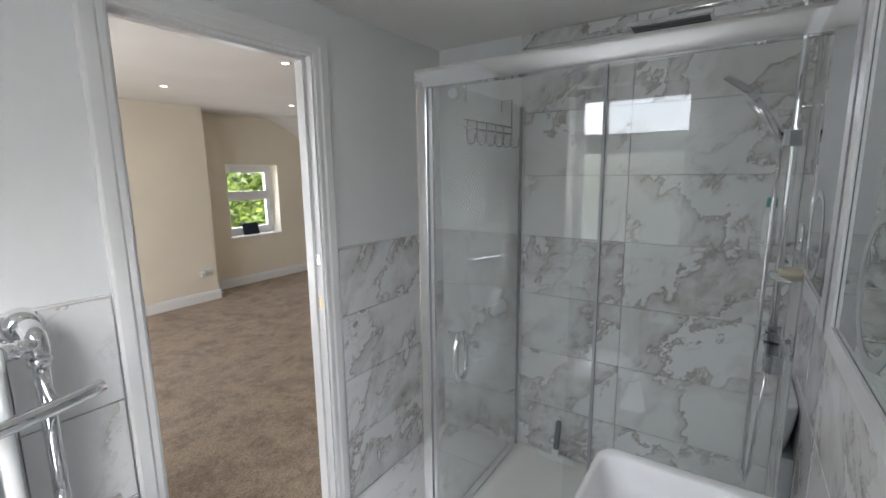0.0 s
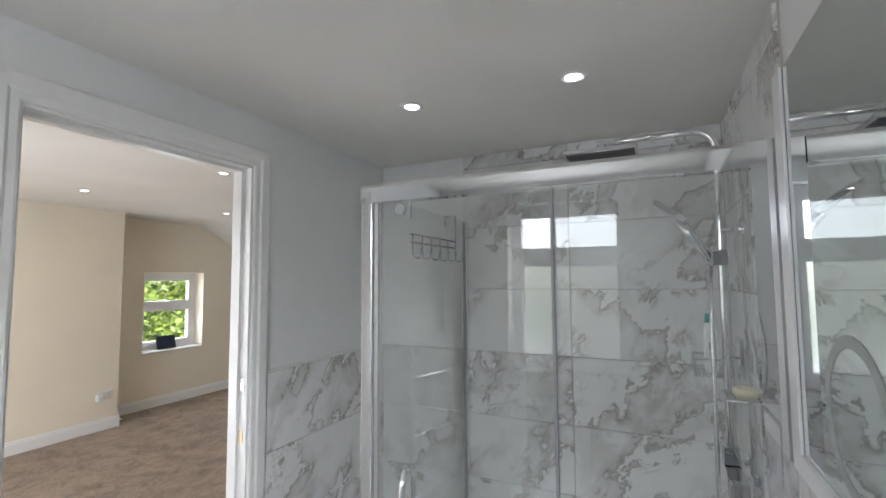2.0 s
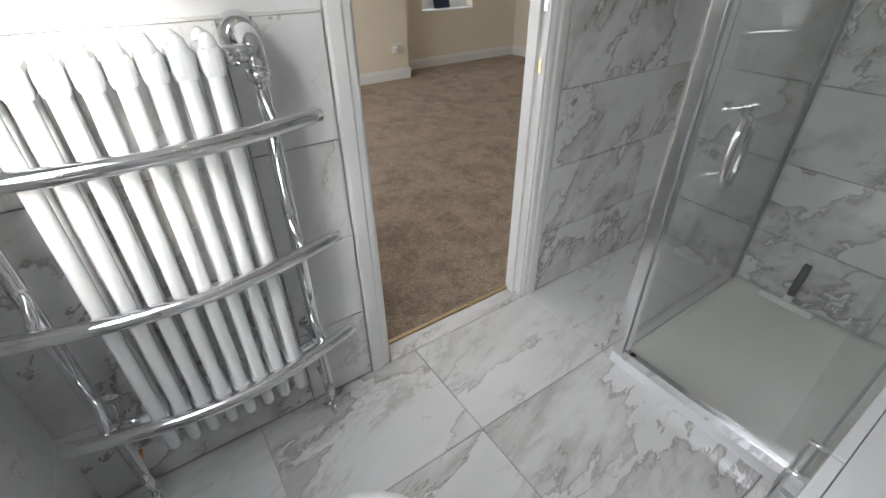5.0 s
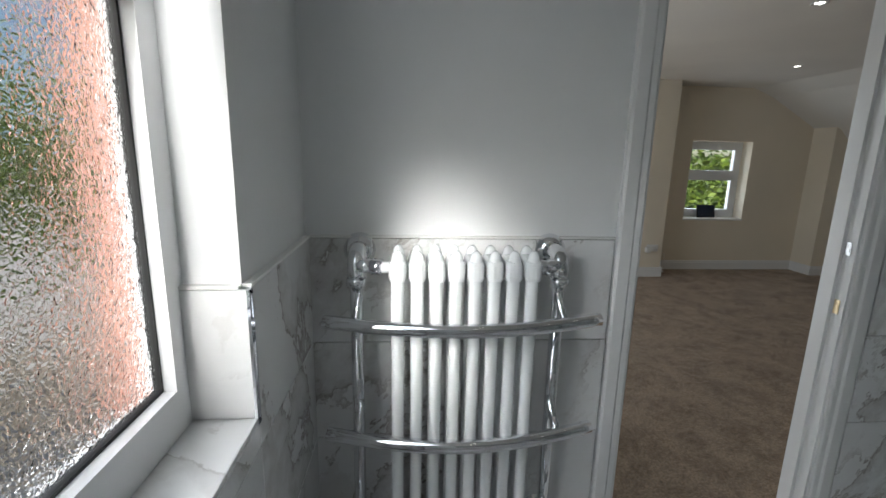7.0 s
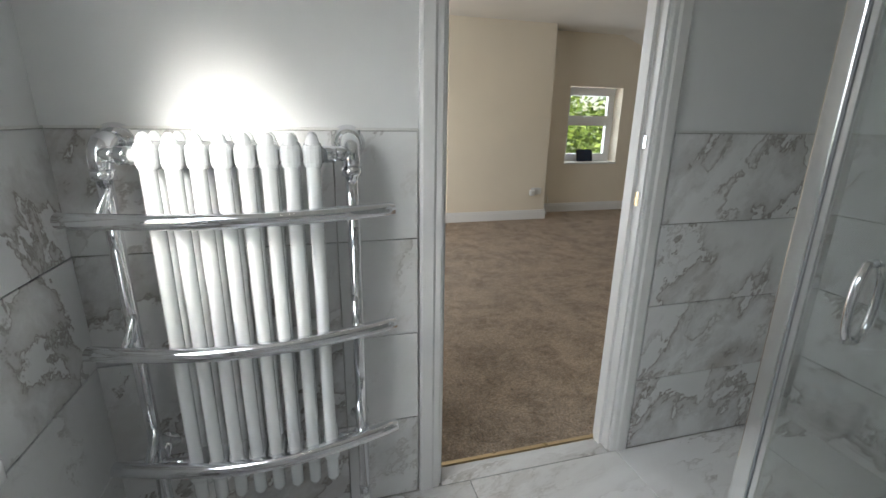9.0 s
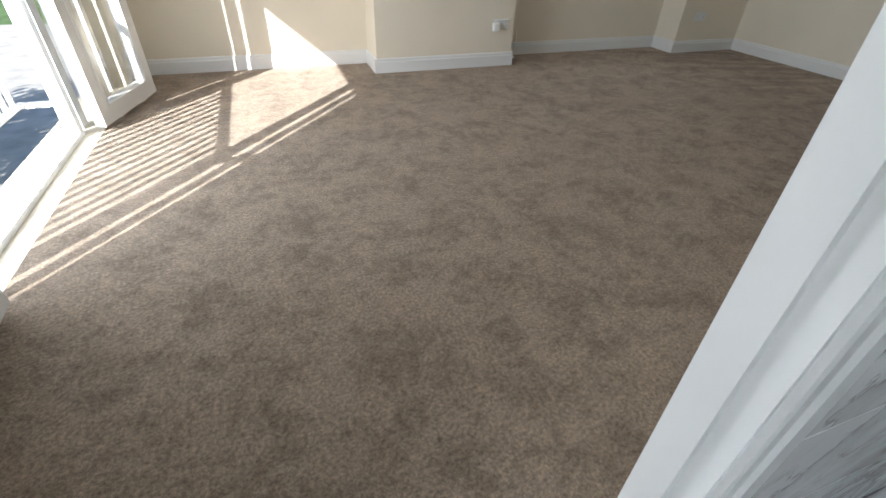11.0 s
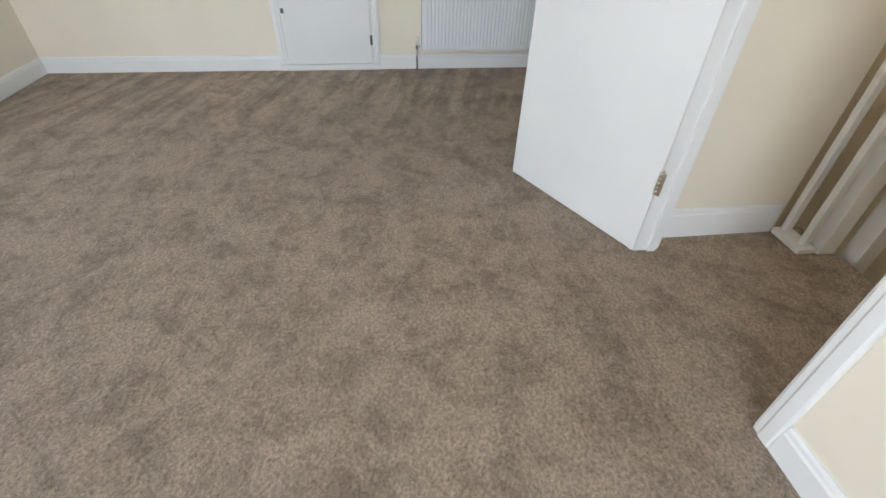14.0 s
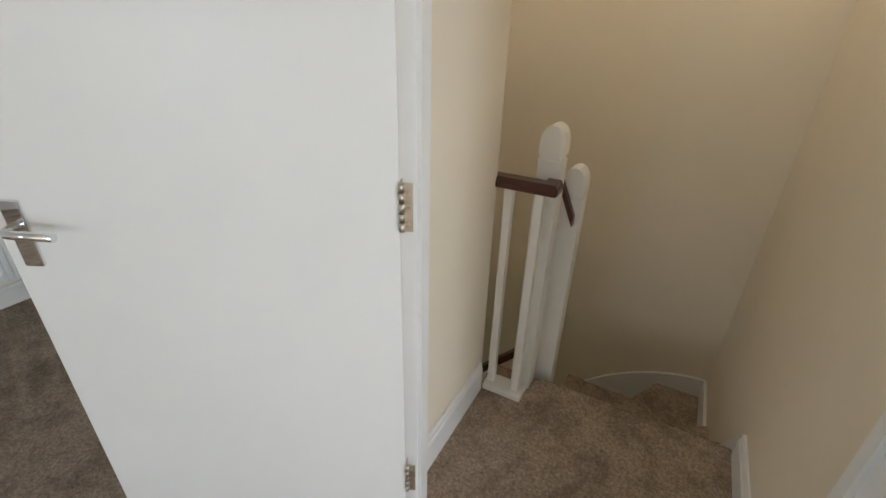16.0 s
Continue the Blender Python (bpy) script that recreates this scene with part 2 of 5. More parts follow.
CHROME = metal("polished_chrome", (0.80, 0.81, 0.83), 0.02)
STEEL = metal("satin_aluminium", (0.82, 0.83, 0.84), 0.15)
RAIL = metal("polished_aluminium", (0.80, 0.81, 0.82), 0.06)
BRASS = metal("brass", (0.72, 0.58, 0.36), 0.3)
HINGE = metal("worn_hinge_steel", (0.62, 0.56, 0.48), 0.3)
MIRROR = metal("silvered_mirror", (0.80, 0.84, 0.83), 0.004)
BLACK = paint("black_rubber", (0.02, 0.02, 0.02), 0.6, 0.0)
GREYPL = paint("grey_rubber_grip", (0.12, 0.12, 0.13), 0.6, 0.05)
DARKWIRE = metal("dark_chrome_wire", (0.48, 0.49, 0.50), 0.15)
SEAL = paint("grey_seal", (0.30, 0.31, 0.32), 0.5, 0.0)
MAHOG = paint("mahogany_varnish", (0.065, 0.018, 0.014), 0.25, 0.05, 0.35)
PLASTIC = paint("white_plastic", (0.82, 0.82, 0.80), 0.35, 0.0)
SCREEN = paint("dark_blue_screen", (0.012, 0.022, 0.05), 0.12, 0.0)
TEAL = paint("teal_plastic", (0.08, 0.35, 0.34), 0.3, 0.0)
SOAP = paint("soap_bar", (0.75, 0.68, 0.5), 0.5, 0.02)
COPPER = metal("copper_pipe", (0.8, 0.42, 0.28), 0.3)
SHGLASS = thin_glass("shower_glass", (0.98, 0.99, 0.985), 0.065)
CLEAR = thin_glass("window_glass", (0.96, 0.97, 0.97))
OBSCURE = glass("textured_window_glass", (1, 1, 1), 0.02, 0.16, 95.0)
ETCH = paint("etched_ring", (0.42, 0.45, 0.45), 0.45, 0.0)
LAMP = lamp_material("downlight_lens", 7.0)
BRICK = paint("red_brick", (0.36, 0.17, 0.12), 0.9, 0.3, 0.25)
PAVE = paint("pale_paving", (0.38, 0.36, 0.33), 0.9, 0.2, 0.2)
GRASS = paint("grass", (0.07, 0.12, 0.03), 0.9, 0.4, 0.4)
LEAF = leaf_material("leaves", (0.06, 0.11, 0.012), (0.20, 0.27, 0.035))
BARK = paint("bark", (0.10, 0.075, 0.05), 0.9, 0.5, 0.3)
FENCE = paint("weathered_fence_timber", (0.36, 0.31, 0.25), 0.85, 0.2, 0.25)


# ---- mesh helpers ----
def box(bm, x0, x1, y0, y1, z0, z1, bev=0.0, seg=2):
    r = bmesh.ops.create_cube(bm, size=1.0)
    vs = r["verts"]
    for v in vs:
        v.co = Vector(((x0 + x1) / 2 + v.co.x * (x1 - x0), (y0 + y1) / 2 + v.co.y * (y1 - y0), (z0 + z1) / 2 + v.co.z * (z1 - z0)))
    if bev:
        es = {e for v in vs for e in v.link_edges}
        bmesh.ops.bevel(bm, geom=list(es), offset=bev, segments=seg, profile=0.5, affect='EDGES')
    return bm


def tube(bm, pts, r, n=12, radii=None):
    """A round bar along the points, with closed ends."""
    pts = [Vector(p) for p in pts]
    rings = []
    up = None
    for i, p in enumerate(pts):
        a = pts[max(0, i - 1)]
        b = pts[min(len(pts) - 1, i + 1)]
        d = (b - a).normalized()
        if up is None:
            up = Vector((0, 0, 1)) if abs(d.z) < 0.9 else Vector((1, 0, 0))
        s = d.cross(up).normalized()
        up = s.cross(d).normalized()
        rr = radii[i] if radii else r
        rings.append([bm.verts.new(p + (s * math.cos(2 * math.pi * k / n) + up * math.sin(2 * math.pi * k / n)) * rr) for k in range(n)])
    for a, b in zip(rings, rings[1:]):
        for k in range(n):
            f = bm.faces.new((a[k], a[(k + 1) % n], b[(k + 1) % n], b[k]))
            f.smooth = True
    bm.faces.new(rings[0][::-1])
    bm.faces.new(rings[-1])
    return bm


def sweep(bm, loops, cap=True, smooth=True):
    """Skin a list of equally long vertex loops."""
    rings = [[bm.verts.new(p) for p in lp] for lp in loops]
    n = len(rings[0])
    for a, b in zip(rings, rings[1:]):
        for k in range(n):
            f = bm.faces.new((a[k], a[(k + 1) % n], b[(k + 1) % n], b[k]))
            f.smooth = smooth
    if cap:
        bm.faces.new(rings[0][::-1])
        bm.faces.new(rings[-1])
    return bm


def rounded(cx, cy, z, w, d, r, n=6):
    """A rounded rectangle loop in plan."""
    out = []
    for sx, sy, a0 in ((1, 1, 0), (-1, 1, 90), (-1, -1, 180), (1, -1, 270)):
        for k in range(n + 1):
            a = radians(a0 + 90 * k / n)
            out.append(Vector((cx + sx * (w / 2 - r) + r * math.cos(a), cy + sy * (d / 2 - r) + r * math.sin(a), z)))
    return out


def mesh_of(name, bm, mat):
    bmesh.ops.recalc_face_normals(bm, faces=bm.faces)
    me = bpy.data.meshes.new(name)
    bm.to_mesh(me)
    bm.free()
    me.materials.append(mat)
    return me


def part(name, bm, mat, parent=None, label=""):
    ob = new(name, mesh_of(name, bm, mat))
    if parent is not None:
        ob.parent = parent
    if label:
        ob["label"] = label
    return ob


def thing(name, label, category, group="", kind="", at=(0, 0, 0)):
    ob = new(name)
    ob.location = at
    ob.empty_display_size = 0.05
    return tagged(ob, label, category, group, kind)


def B(*a, **k):
    return box(bmesh.new(), *a, **k)


def T(*a, **k):
    return tube(bmesh.new(), *a, **k)


def boxes(*bs):
    bm = bmesh.new()
    for b in bs:
        box(bm, *b)
    return bm


def structure(name, bm, mat, label, category="wall"):
    return tagged(part(name, bm, mat), label, category, kind="structure")


def rot_child(ob, pivot, deg):
    """Turn a mesh object about an upright axis."""
    m = Matrix.Translation(pivot) @ Matrix.Rotation(radians(deg), 4, 'Z') @ Matrix.Translation(-Vector(pivot))
    ob.data.transform(m)
    return ob


# ---- structure ----
CB, CR = 2.17, 2.31           # ceilings: bathroom, bedroom
XW, XS, YB = -0.85, 1.665, -1.626   # window wall, shower wall, basin wall
WY0, WY1, WZ0, WZ1 = -1.22, -0.47, 0.95, 2.04
structure("wall_bathroom_door", boxes(
    (-1.06, 0.065, 0, 0.05, 0, 2.35), (0.065, 0.795, 0, 0.05, 2.0, 2.35), (0.795, 1.8, 0, 0.05, 0, 2.35)), WHITE, "white painted wall round the bathroom doorway")
structure("wall_bedroom_door", boxes(
    (-1.06, 0.065, 0.05, 0.09, 0, 2.5), (0.065, 0.795, 0.05, 0.09, 2.0, 2.5), (0.795, 1.3, 0.05, 0.09, 0, 2.5), (1.3, 1.97, 0.05, 0.2, 0, 2.5),
    (1.97, 2.872, 0.1, 0.2, 2.06, 2.5), (2.872, 3.06, 0.1, 0.2, 0, 2.5)), CREAM, "cream painted bedroom wall with two doorways")
structure("wall_bathroom_window", boxes(
    (-1.06, XW, YB - 0.12, WY0, 0, 2.35), (-1.06, XW, WY1, 0, 0, 2.35), (-1.06, XW, WY0, WY1, 0, WZ0), (-1.06, XW, WY0, WY1, WZ1, 2.35)), WHITE, "white painted wall with a deep window reveal")
structure("wall_basin", B(-1.15, XS + 0.13, YB - 0.12, YB, 0, 2.35), WHITE, "white painted wall behind the basin")
structure("wall_shower", B(XS, XS + 0.13, YB, 0, 0, 2.35), WHITE, "white painted wall beside the shower")
structure("ceiling_bathroom", B(-0.85, XS, YB, 0, CB, CB + 0.08), CEIL, "flat white bathroom ceiling", "ceiling")
structure("floor_bathroom_base", B(-0.85, XS, YB, 0.072, -0.2, -0.010), GROUT, "grouted bathroom floor bed", "floor")
# bedroom
FDY0, FDY1, FDZ = 1.45, 3.02, 2.06
XL = -0.70
structure("wall_bedroom_left", boxes(
    (-1.0, XL, 0.09, 0.92, -0.2, 2.5), (-1.0, XL, 4.0, 4.6, -0.2, 2.5), (-1.0, XL, 0.92, 4.0, FDZ, 2.5), (-1.0, XL, 0.92, 4.0, -0.2, 0.0)), CREAM, "cream wall with a French door opening")
structure("wall_bedroom_gable", boxes(
    (XL, 2.987, 4.31, 4.6, -0.2, 2.5), (3.787, 5.7, 4.31, 4.6, -0.2, 2.5), (2.987, 3.787, 4.31, 4.6, -0.2, 0.655), (2.987, 3.787, 4.31, 4.6, 1.66, 2.5)), CREAM, "cream gable wall with a small window")
structure("wall_chimney_breast", B(1.221, 2.53, 3.937, 4.31, 0, CR), CREAM, "cream painted chimney breast")
structure("wall_pier", B(4.577, 5.463, 3.993, 4.31, 0, 1.9), CREAM, "cream boxed pier in the corner")
structure("wall_knee", B(5.463, 5.6, -0.68, 4.6, -0.2, 0.97), CREAM, "cream low wall under the sloping ceiling")
structure("floor_bedroom", boxes((XL, 5.463, 0.088, 4.31, -0.2, 0.0), (1.92, 2.94, -0.715, 0.088, -0.2, 0.0), (3.06, 5.463, -0.56, 0.088, -0.2, 0.0)), CARPET, "light brown deep-pile carpet, trodden and mottled", "carpet")
bm = bmesh.new()
prof = [(XL - 0.3, CR), (3.68, CR), (3.95, CR - 0.10), (4.64, 1.81), (5.62, 0.83), (5.62, 1.05), (4.70, 1.97), (4.0, CR + 0.06), (3.7, CR + 0.12), (XL - 0.3, CR + 0.12)]
sweep(bm, [[Vector((x, y, z)) for x, z in prof] for y in (0.07, 4.5)], smooth=False)
sweep(bm, [[Vector((x, y, z)) for x, z in [(3.06, CR + 0.001)] + prof[1:8] + [(3.06, CR + 0.12)]] for y in (-0.6, 0.069)], smooth=False)
structure("ceiling_bedroom", bm, CEIL, "white bedroom ceiling sloping down to the low wall", "ceiling")
# landing and stairwell
structure("wall_landing_side", B(1.80, 1.92, YB - 0.3, 0.1, -2.9, 2.5), CREAM, "cream landing wall")
structure("wall_landing_short", B(2.94, 3.06, -0.56, 0.1, -0.3, 2.5), CREAM, "short cream wall beside the landing")
structure("wall_stairwell", B(1.80, 6.0, -1.83, -1.70, -2.9, 2.5), CREAM, "tall cream stairwell wall")
structure("wall_stairwell_inner", B(3.06, 6.0, -0.68, -0.56, -2.9, 2.5), CREAM, "cream wall along the lower flight")
structure("wall_stairwell_end", B(5.9, 6.0, -1.70, -0.68, -2.9, 2.5), CREAM, "cream wall at the stairwell end")
structure("wall_under_landing", boxes((1.92, 2.94, -0.70, -0.62, -2.9, -0.2)), CREAM, "cream wall under the landing")
structure("ceiling_stairwell", B(1.80, 6.0, -1.83, 0.1, 2.45, 2.55), CEIL, "white ceiling over the stairs", "ceiling")
structure("floor_lower_hall", B(1.80, 6.0, -1.83, -0.5, -3.0, -2.9), CARPET, "brown carpet at the foot of the stairs", "floor")


# ---- skirtings and architraves ----
def skirting(name, axis, a0, a1, at, side, h=0.12, t=0.018):
    """A moulded board along axis x or y; side is +1 or -1, the way that it faces."""
    pr = [(0, 0), (t, 0), (t, h - 0.03), (t * 0.75, h - 0.022), (t * 0.7, h - 0.008), (t * 0.4, h), (0, h)]
    lo = []
    for a in (a0, a1):
        if axis == "x":
            lo.append([Vector((a, at + side * d, z)) for d, z in pr])
        else:
            lo.append([Vector((at + side * d, a, z)) for d, z in pr])
    bm = bmesh.new()
    sweep(bm, lo, smooth=False)
    return structure(name, bm, GLOSS, "white gloss skirting board", "skirting")


skirting("baseboard_chimney", "x", 1.221 - 0.018, 2.53 + 0.018, 3.937, -1)
skirting("baseboard_chimney_left", "y", 3.937, 4.31, 1.221, -1)
skirting("baseboard_chimney_right", "y", 3.937, 4.31, 2.53, 1)
skirting("baseboard_alcove", "x", XL, 1.203, 4.31, -1)
skirting("baseboard_window", "x", 2.548, 4.559, 4.31, -1)
skirting("baseboard_pier_side", "y", 3.975, 4.31, 4.577, -1)
skirting("baseboard_pier", "x", 4.577, 5.445, 3.993, -1)
skirting("baseboard_knee_far", "y", 2.14, 3.975, 5.463, -1)
skirting("baseboard_knee_near", "y", -0.56, 1.30, 5.463, -1)
skirting("baseboard_left", "y", 4.0, 4.292, XL, 1)
skirting("baseboard_left_near", "y", 0.11, 0.92, XL, 1)
skirting("baseboard_door_wall", "x", 1.3, 1.92, 0.2, 1)
skirting("baseboard_door_wall_left", "x", XL, 0.005, 0.09, 1)
skirting("baseboard_door_wall_far", "x", 2.93, 3.078, 0.2, 1)
skirting("baseboard_recess_side", "y", -0.56, 0.2, 3.06, 1)
skirting("baseboard_recess", "x", 3.078, 5.445, -0.56, 1)
skirting("baseboard_landing", "y", -0.53, 0.08, 2.94, -1, 0.15)


def casing(bm, axis, x0, x1, top, y, side, w=0.07, t=0.018):
    """Three mitred moulded boards round an opening from x0 to x1."""
    pr = [(0.0, 0.0), (0.0, t * 0.55), (0.006, t * 0.7), (0.022, t * 0.72), (0.030, t), (w - 0.008, t), (w, t * 0.8), (w, 0.0)]
    path = [((x0, 0.0), (-1, 0)), ((x0, top), (-1, 1)), ((x1, top), (1, 1)), ((x1, 0.0), (1, 0))]
    loops = []
    for (x, z), (dx, dz) in path:
        lp = []
        for a, d in pr:
            px, pz, py = x + dx * a, z + dz * a, y + side * d
            lp.append(Vector((px, py, pz)) if axis == "x" else Vector((py, px, pz)))
        loops.append(lp)
    return sweep(bm, loops, smooth=False)


def doorway(name, x0, x1, top, y0, y1, label, stop_y, side_a=True, side_b=True):
    d = thing(name, label, "door frame", kind="structure", at=((x0 + x1) / 2, y0, 0))
    off = Matrix.Translation((-(x0 + x1) / 2, -y0, 0))
    def put(n, bm):
        bm.transform(off)
        return part(n, bm, GLOSS, d)
    t = 0.03
    put("lining", boxes((x0 - t, x0, y0, y1, 0, top), (x1, x1 + t, y0, y1, 0, top), (x0 - t, x1 + t, y0, y1, top, top + t)))
    s = 0.012
    put("door_stop", boxes((x0, x0 + s, stop_y, stop_y + 0.035, 0, top - s), (x1 - s, x1, stop_y, stop_y + 0.035, 0, top - s), (x0, x1, stop_y, stop_y + 0.035, top - s, top)))
    if side_a:
        put("architrave", casing(bmesh.new(), "x", x0 - 0.008, x1 + 0.008, top + 0.008, y0, -1))
    if side_b:
        put("architrave", casing(bmesh.new(), "x", x0 - 0.008, x1 + 0.008, top + 0.008, y1, 1))
    return d


bath_frame = doorway("door_1", 0.095, 0.765, 1.968, -0.002, 0.092, "white gloss door frame between bathroom and bedroom", 0.035)
stair_frame = doorway("door_2", 2.0, 2.842, 2.03, 0.088, 0.202, "white gloss door frame onto the landing", 0.105)


def strike(z, h, bare):
    bm = boxes((0.7625, 0.764, 0.012, 0.030, z - h / 2, z + h / 2), (0.7615, 0.7628, 0.016, 0.026, z - h * 0.28, z + h * 0.1))
    bm.transform(Matrix.Translation((-0.43, 0.002, 0)))
    part("strike_plate", bm, BRASS if bare else STEEL, bath_frame, "small metal keep plate")


strike(0.985, 0.045, True)
strike(1.17, 0.04, False)
structure("threshold_strip", B(0.095, 0.765, 0.073, 0.089, -0.01, 0.004, bev=0.0015), BRASS, "slim brass carpet threshold strip", "threshold")


# ---- bathroom things ----
def at_base(ob):
    """Put the empty's children at their world places: the empty carries the offset."""
    inv = Matrix.Translation(-ob.location)
    for c in ob.children_recursive:
        c.data.transform(inv)
    return ob


def bathroom_window():
    w = thing("window_1", "white plastic window with textured obscure glass", "window", kind="structure", at=(-1.03, -0.845, WZ0))
    x0, x1 = -1.005, -0.945
    y0, y1, z0, z1, zt = WY0, WY1, WZ0 + 0.012, WZ1, 1.66
    part("window_frame", boxes((x0, x1, y0, y0 + 0.045, z0, z1), (x0, x1, y1 - 0.042, y1, z0, z1), (x0, x1, y0 + 0.045, y1 - 0.042, z0, z0 + 0.06),
        (x0, x1, y0 + 0.045, y1 - 0.042, z1 - 0.06, z1), (x0, x1, y0 + 0.045, y1 - 0.042, zt, zt + 0.06)), UPVC, w)
    for a, b in ((z0 + 0.06, zt), (zt + 0.06, z1 - 0.06)):
        ya, yb = y0 + 0.045, y1 - 0.042
        t = 0.028
        part("glazing_bead", boxes((x0 + 0.02, x1 + 0.01, ya, ya + t, a, b), (x0 + 0.02, x1 + 0.01, yb - t, yb, a, b),
            (x0 + 0.02, x1 + 0.01, ya + t, yb - t, a, a + t), (x0 + 0.02, x1 + 0.01, ya + t, yb - t, b - t, b)), UPVC, w)
        s = 0.005
        part("gasket", boxes((x0 + 0.03, x1 - 0.01, ya + t, ya + t + s, a + t, b - t), (x0 + 0.03, x1 - 0.01, yb - t - s, yb - t, a + t, b - t),
            (x0 + 0.03, x1 - 0.01, ya + t + s, yb - t - s, a + t, a + t + s), (x0 + 0.03, x1 - 0.01, ya + t + s, yb - t - s, b - t - s, b - t)), BLACK, w)
        part("pane", B(x0 + 0.035, x0 + 0.045, ya + t, yb - t, a + t, b - t), OBSCURE, w)
    part("handle", box(B(x1, x1 + 0.02, -0.86, -0.83, zt + 0.065, zt + 0.085, bev=0.004), x1 + 0.02, x1 + 0.035, -0.90, -0.83, zt + 0.07, zt + 0.085, bev=0.004), UPVC, w)
    at_base(w)
    st = thing("window_sticker", "small diamond sticker on the textured pane", "sticker", at=(-0.9595, -1.03, 1.555))
    bm = bmesh.new()
    box(bm, 0, 0.001, -0.022, 0.022, -0.022, 0.022)
    bm.transform(Matrix.Rotation(radians(45), 4, 'X'))
    part("paper", bm, SEAL, st)


bathroom_window()


def arc(p0, p1, bow, n=16):
    p0, p1 = Vector(p0), Vector(p1)
    return [p0.lerp(p1, k / n) + Vector(bow) * math.sin(math.pi * k / n) for k in range(n + 1)]


def towel_radiator():
    r = thing("towel_radiator", "white column radiator in a chrome towel rail frame", "towel radiator", at=(-0.44, -0.1, 0.0))
    xs = [-0.597 + 0.0475 * k for k in range(8)]
    yf, yb = -0.165, -0.095
    for x in xs:
        bm = bmesh.new()
        for y in (yf, yb):
            tube(bm, [(x, y, z) for z in (0.255, 0.259, 0.27, 0.31, 0.7, 1.12, 1.176, 1.190, 1.198)], 0.013, 14, [0.005, 0.011, 0.0160, 0.0160, 0.0160, 0.0165, 0.0160, 0.0125, 0.005])
        for z in (0.35, 1.145):
            tube(bm, [(x, yf, z), (x, yb, z)], 0.016, 10)
            box(bm, x - 0.0215, x + 0.0215, yf - 0.018, yb + 0.018, z - 0.028, z + 0.034, bev=0.016, seg=3)
        part("column", bm, ENAMEL, r)
    for z in (1.148, 0.35):
        part("header_pipe", T([(-0.64, -0.13, z), (-0.24, -0.13, z)], 0.015), ENAMEL, r)
    for x, s in ((-0.703, 1), (-0.175, -1)):
        up = part("upright_pipe", T([(x, -0.105, 0.16), (x, -0.105, 1.13)], 0.0165, 16), CHROME, r)
        part("elbow", tube(tube(T([(x, -0.105, 1.11), (x, -0.105, 1.135), (x, -0.099, 1.158), (x, -0.085, 1.170), (x, -0.06, 1.173), (x, -0.03, 1.173)], 0.023, 18),
            [(x, -0.105, 1.095), (x, -0.105, 1.115)], 0.025, 18), [(x, -0.105, 1.148), (x + s * 0.045, -0.118, 1.148)], 0.018, 14), CHROME, r)
        part("flange", tube(T([(x, -0.001, 1.168), (x, -0.012, 1.168), (x, -0.020, 1.168), (x, -0.034, 1.168)], 0.04, 28, [0.047, 0.046, 0.036, 0.028]), [(x, -0.03, 1.168), (x, -0.032, 1.168)], 0.026, 20), CHROME, r)
        nut = part("union_nut", T([(x + s * 0.040, -0.122, 1.148), (x + s * 0.068, -0.126, 1.148)], 0.022, 6), CHROME, r)
        part("collar", tube(T([(x, -0.105, 0.33), (x, -0.105, 0.37)], 0.020, 14), [(x, -0.105, 0.35), (x, -0.03, 0.35), (x, -0.012, 0.35), (x, -0.001, 0.35)], 0.015, 14, [0.014, 0.016, 0.030, 0.036]), CHROME, r)
        part("lower_union", T([(x, -0.105, 0.35), (x + s * 0.085, -0.12, 0.35)], 0.012, 10), CHROME, r)
        part("valve", tube(tube(tube(T([(x, -0.105, 0.02), (x, -0.105, 0.085), (x, -0.105, 0.10), (x, -0.105, 0.16)], 0.013, 12, [0.009, 0.010, 0.014, 0.0165]),
            [(x - 0.028, -0.105, 0.055), (x + 0.028, -0.105, 0.055)], 0.009, 10), [(x, -0.14, 0.06), (x, -0.105, 0.06)], 0.008, 10), [(x, -0.105, 0.0), (x, -0.105, 0.05)], 0.011, 10), CHROME, r)
        part("floor_rose", T([(x, -0.06, 0.14), (x, -0.001, 0.14)], 0.006, 8), COPPER, r, "bare copper tail pipe")
    for z in (1.02, 0.715, 0.40):
        part("towel_rail", T(arc((-0.775, -0.165, z), (-0.085, -0.165, z), (0, -0.07, 0), 24), 0.0175, 16), CHROME, r)
        for x, s in ((-0.703, 1), (-0.175, -1)):
            part("bracket", T([(x, -0.105, z + 0.075), (x + s * 0.008, -0.12, z + 0.05), (x + s * 0.006, -0.185, z + 0.004)], 0.0105, 12), CHROME, r)
    at_base(r)
    return r


towel_radiator()


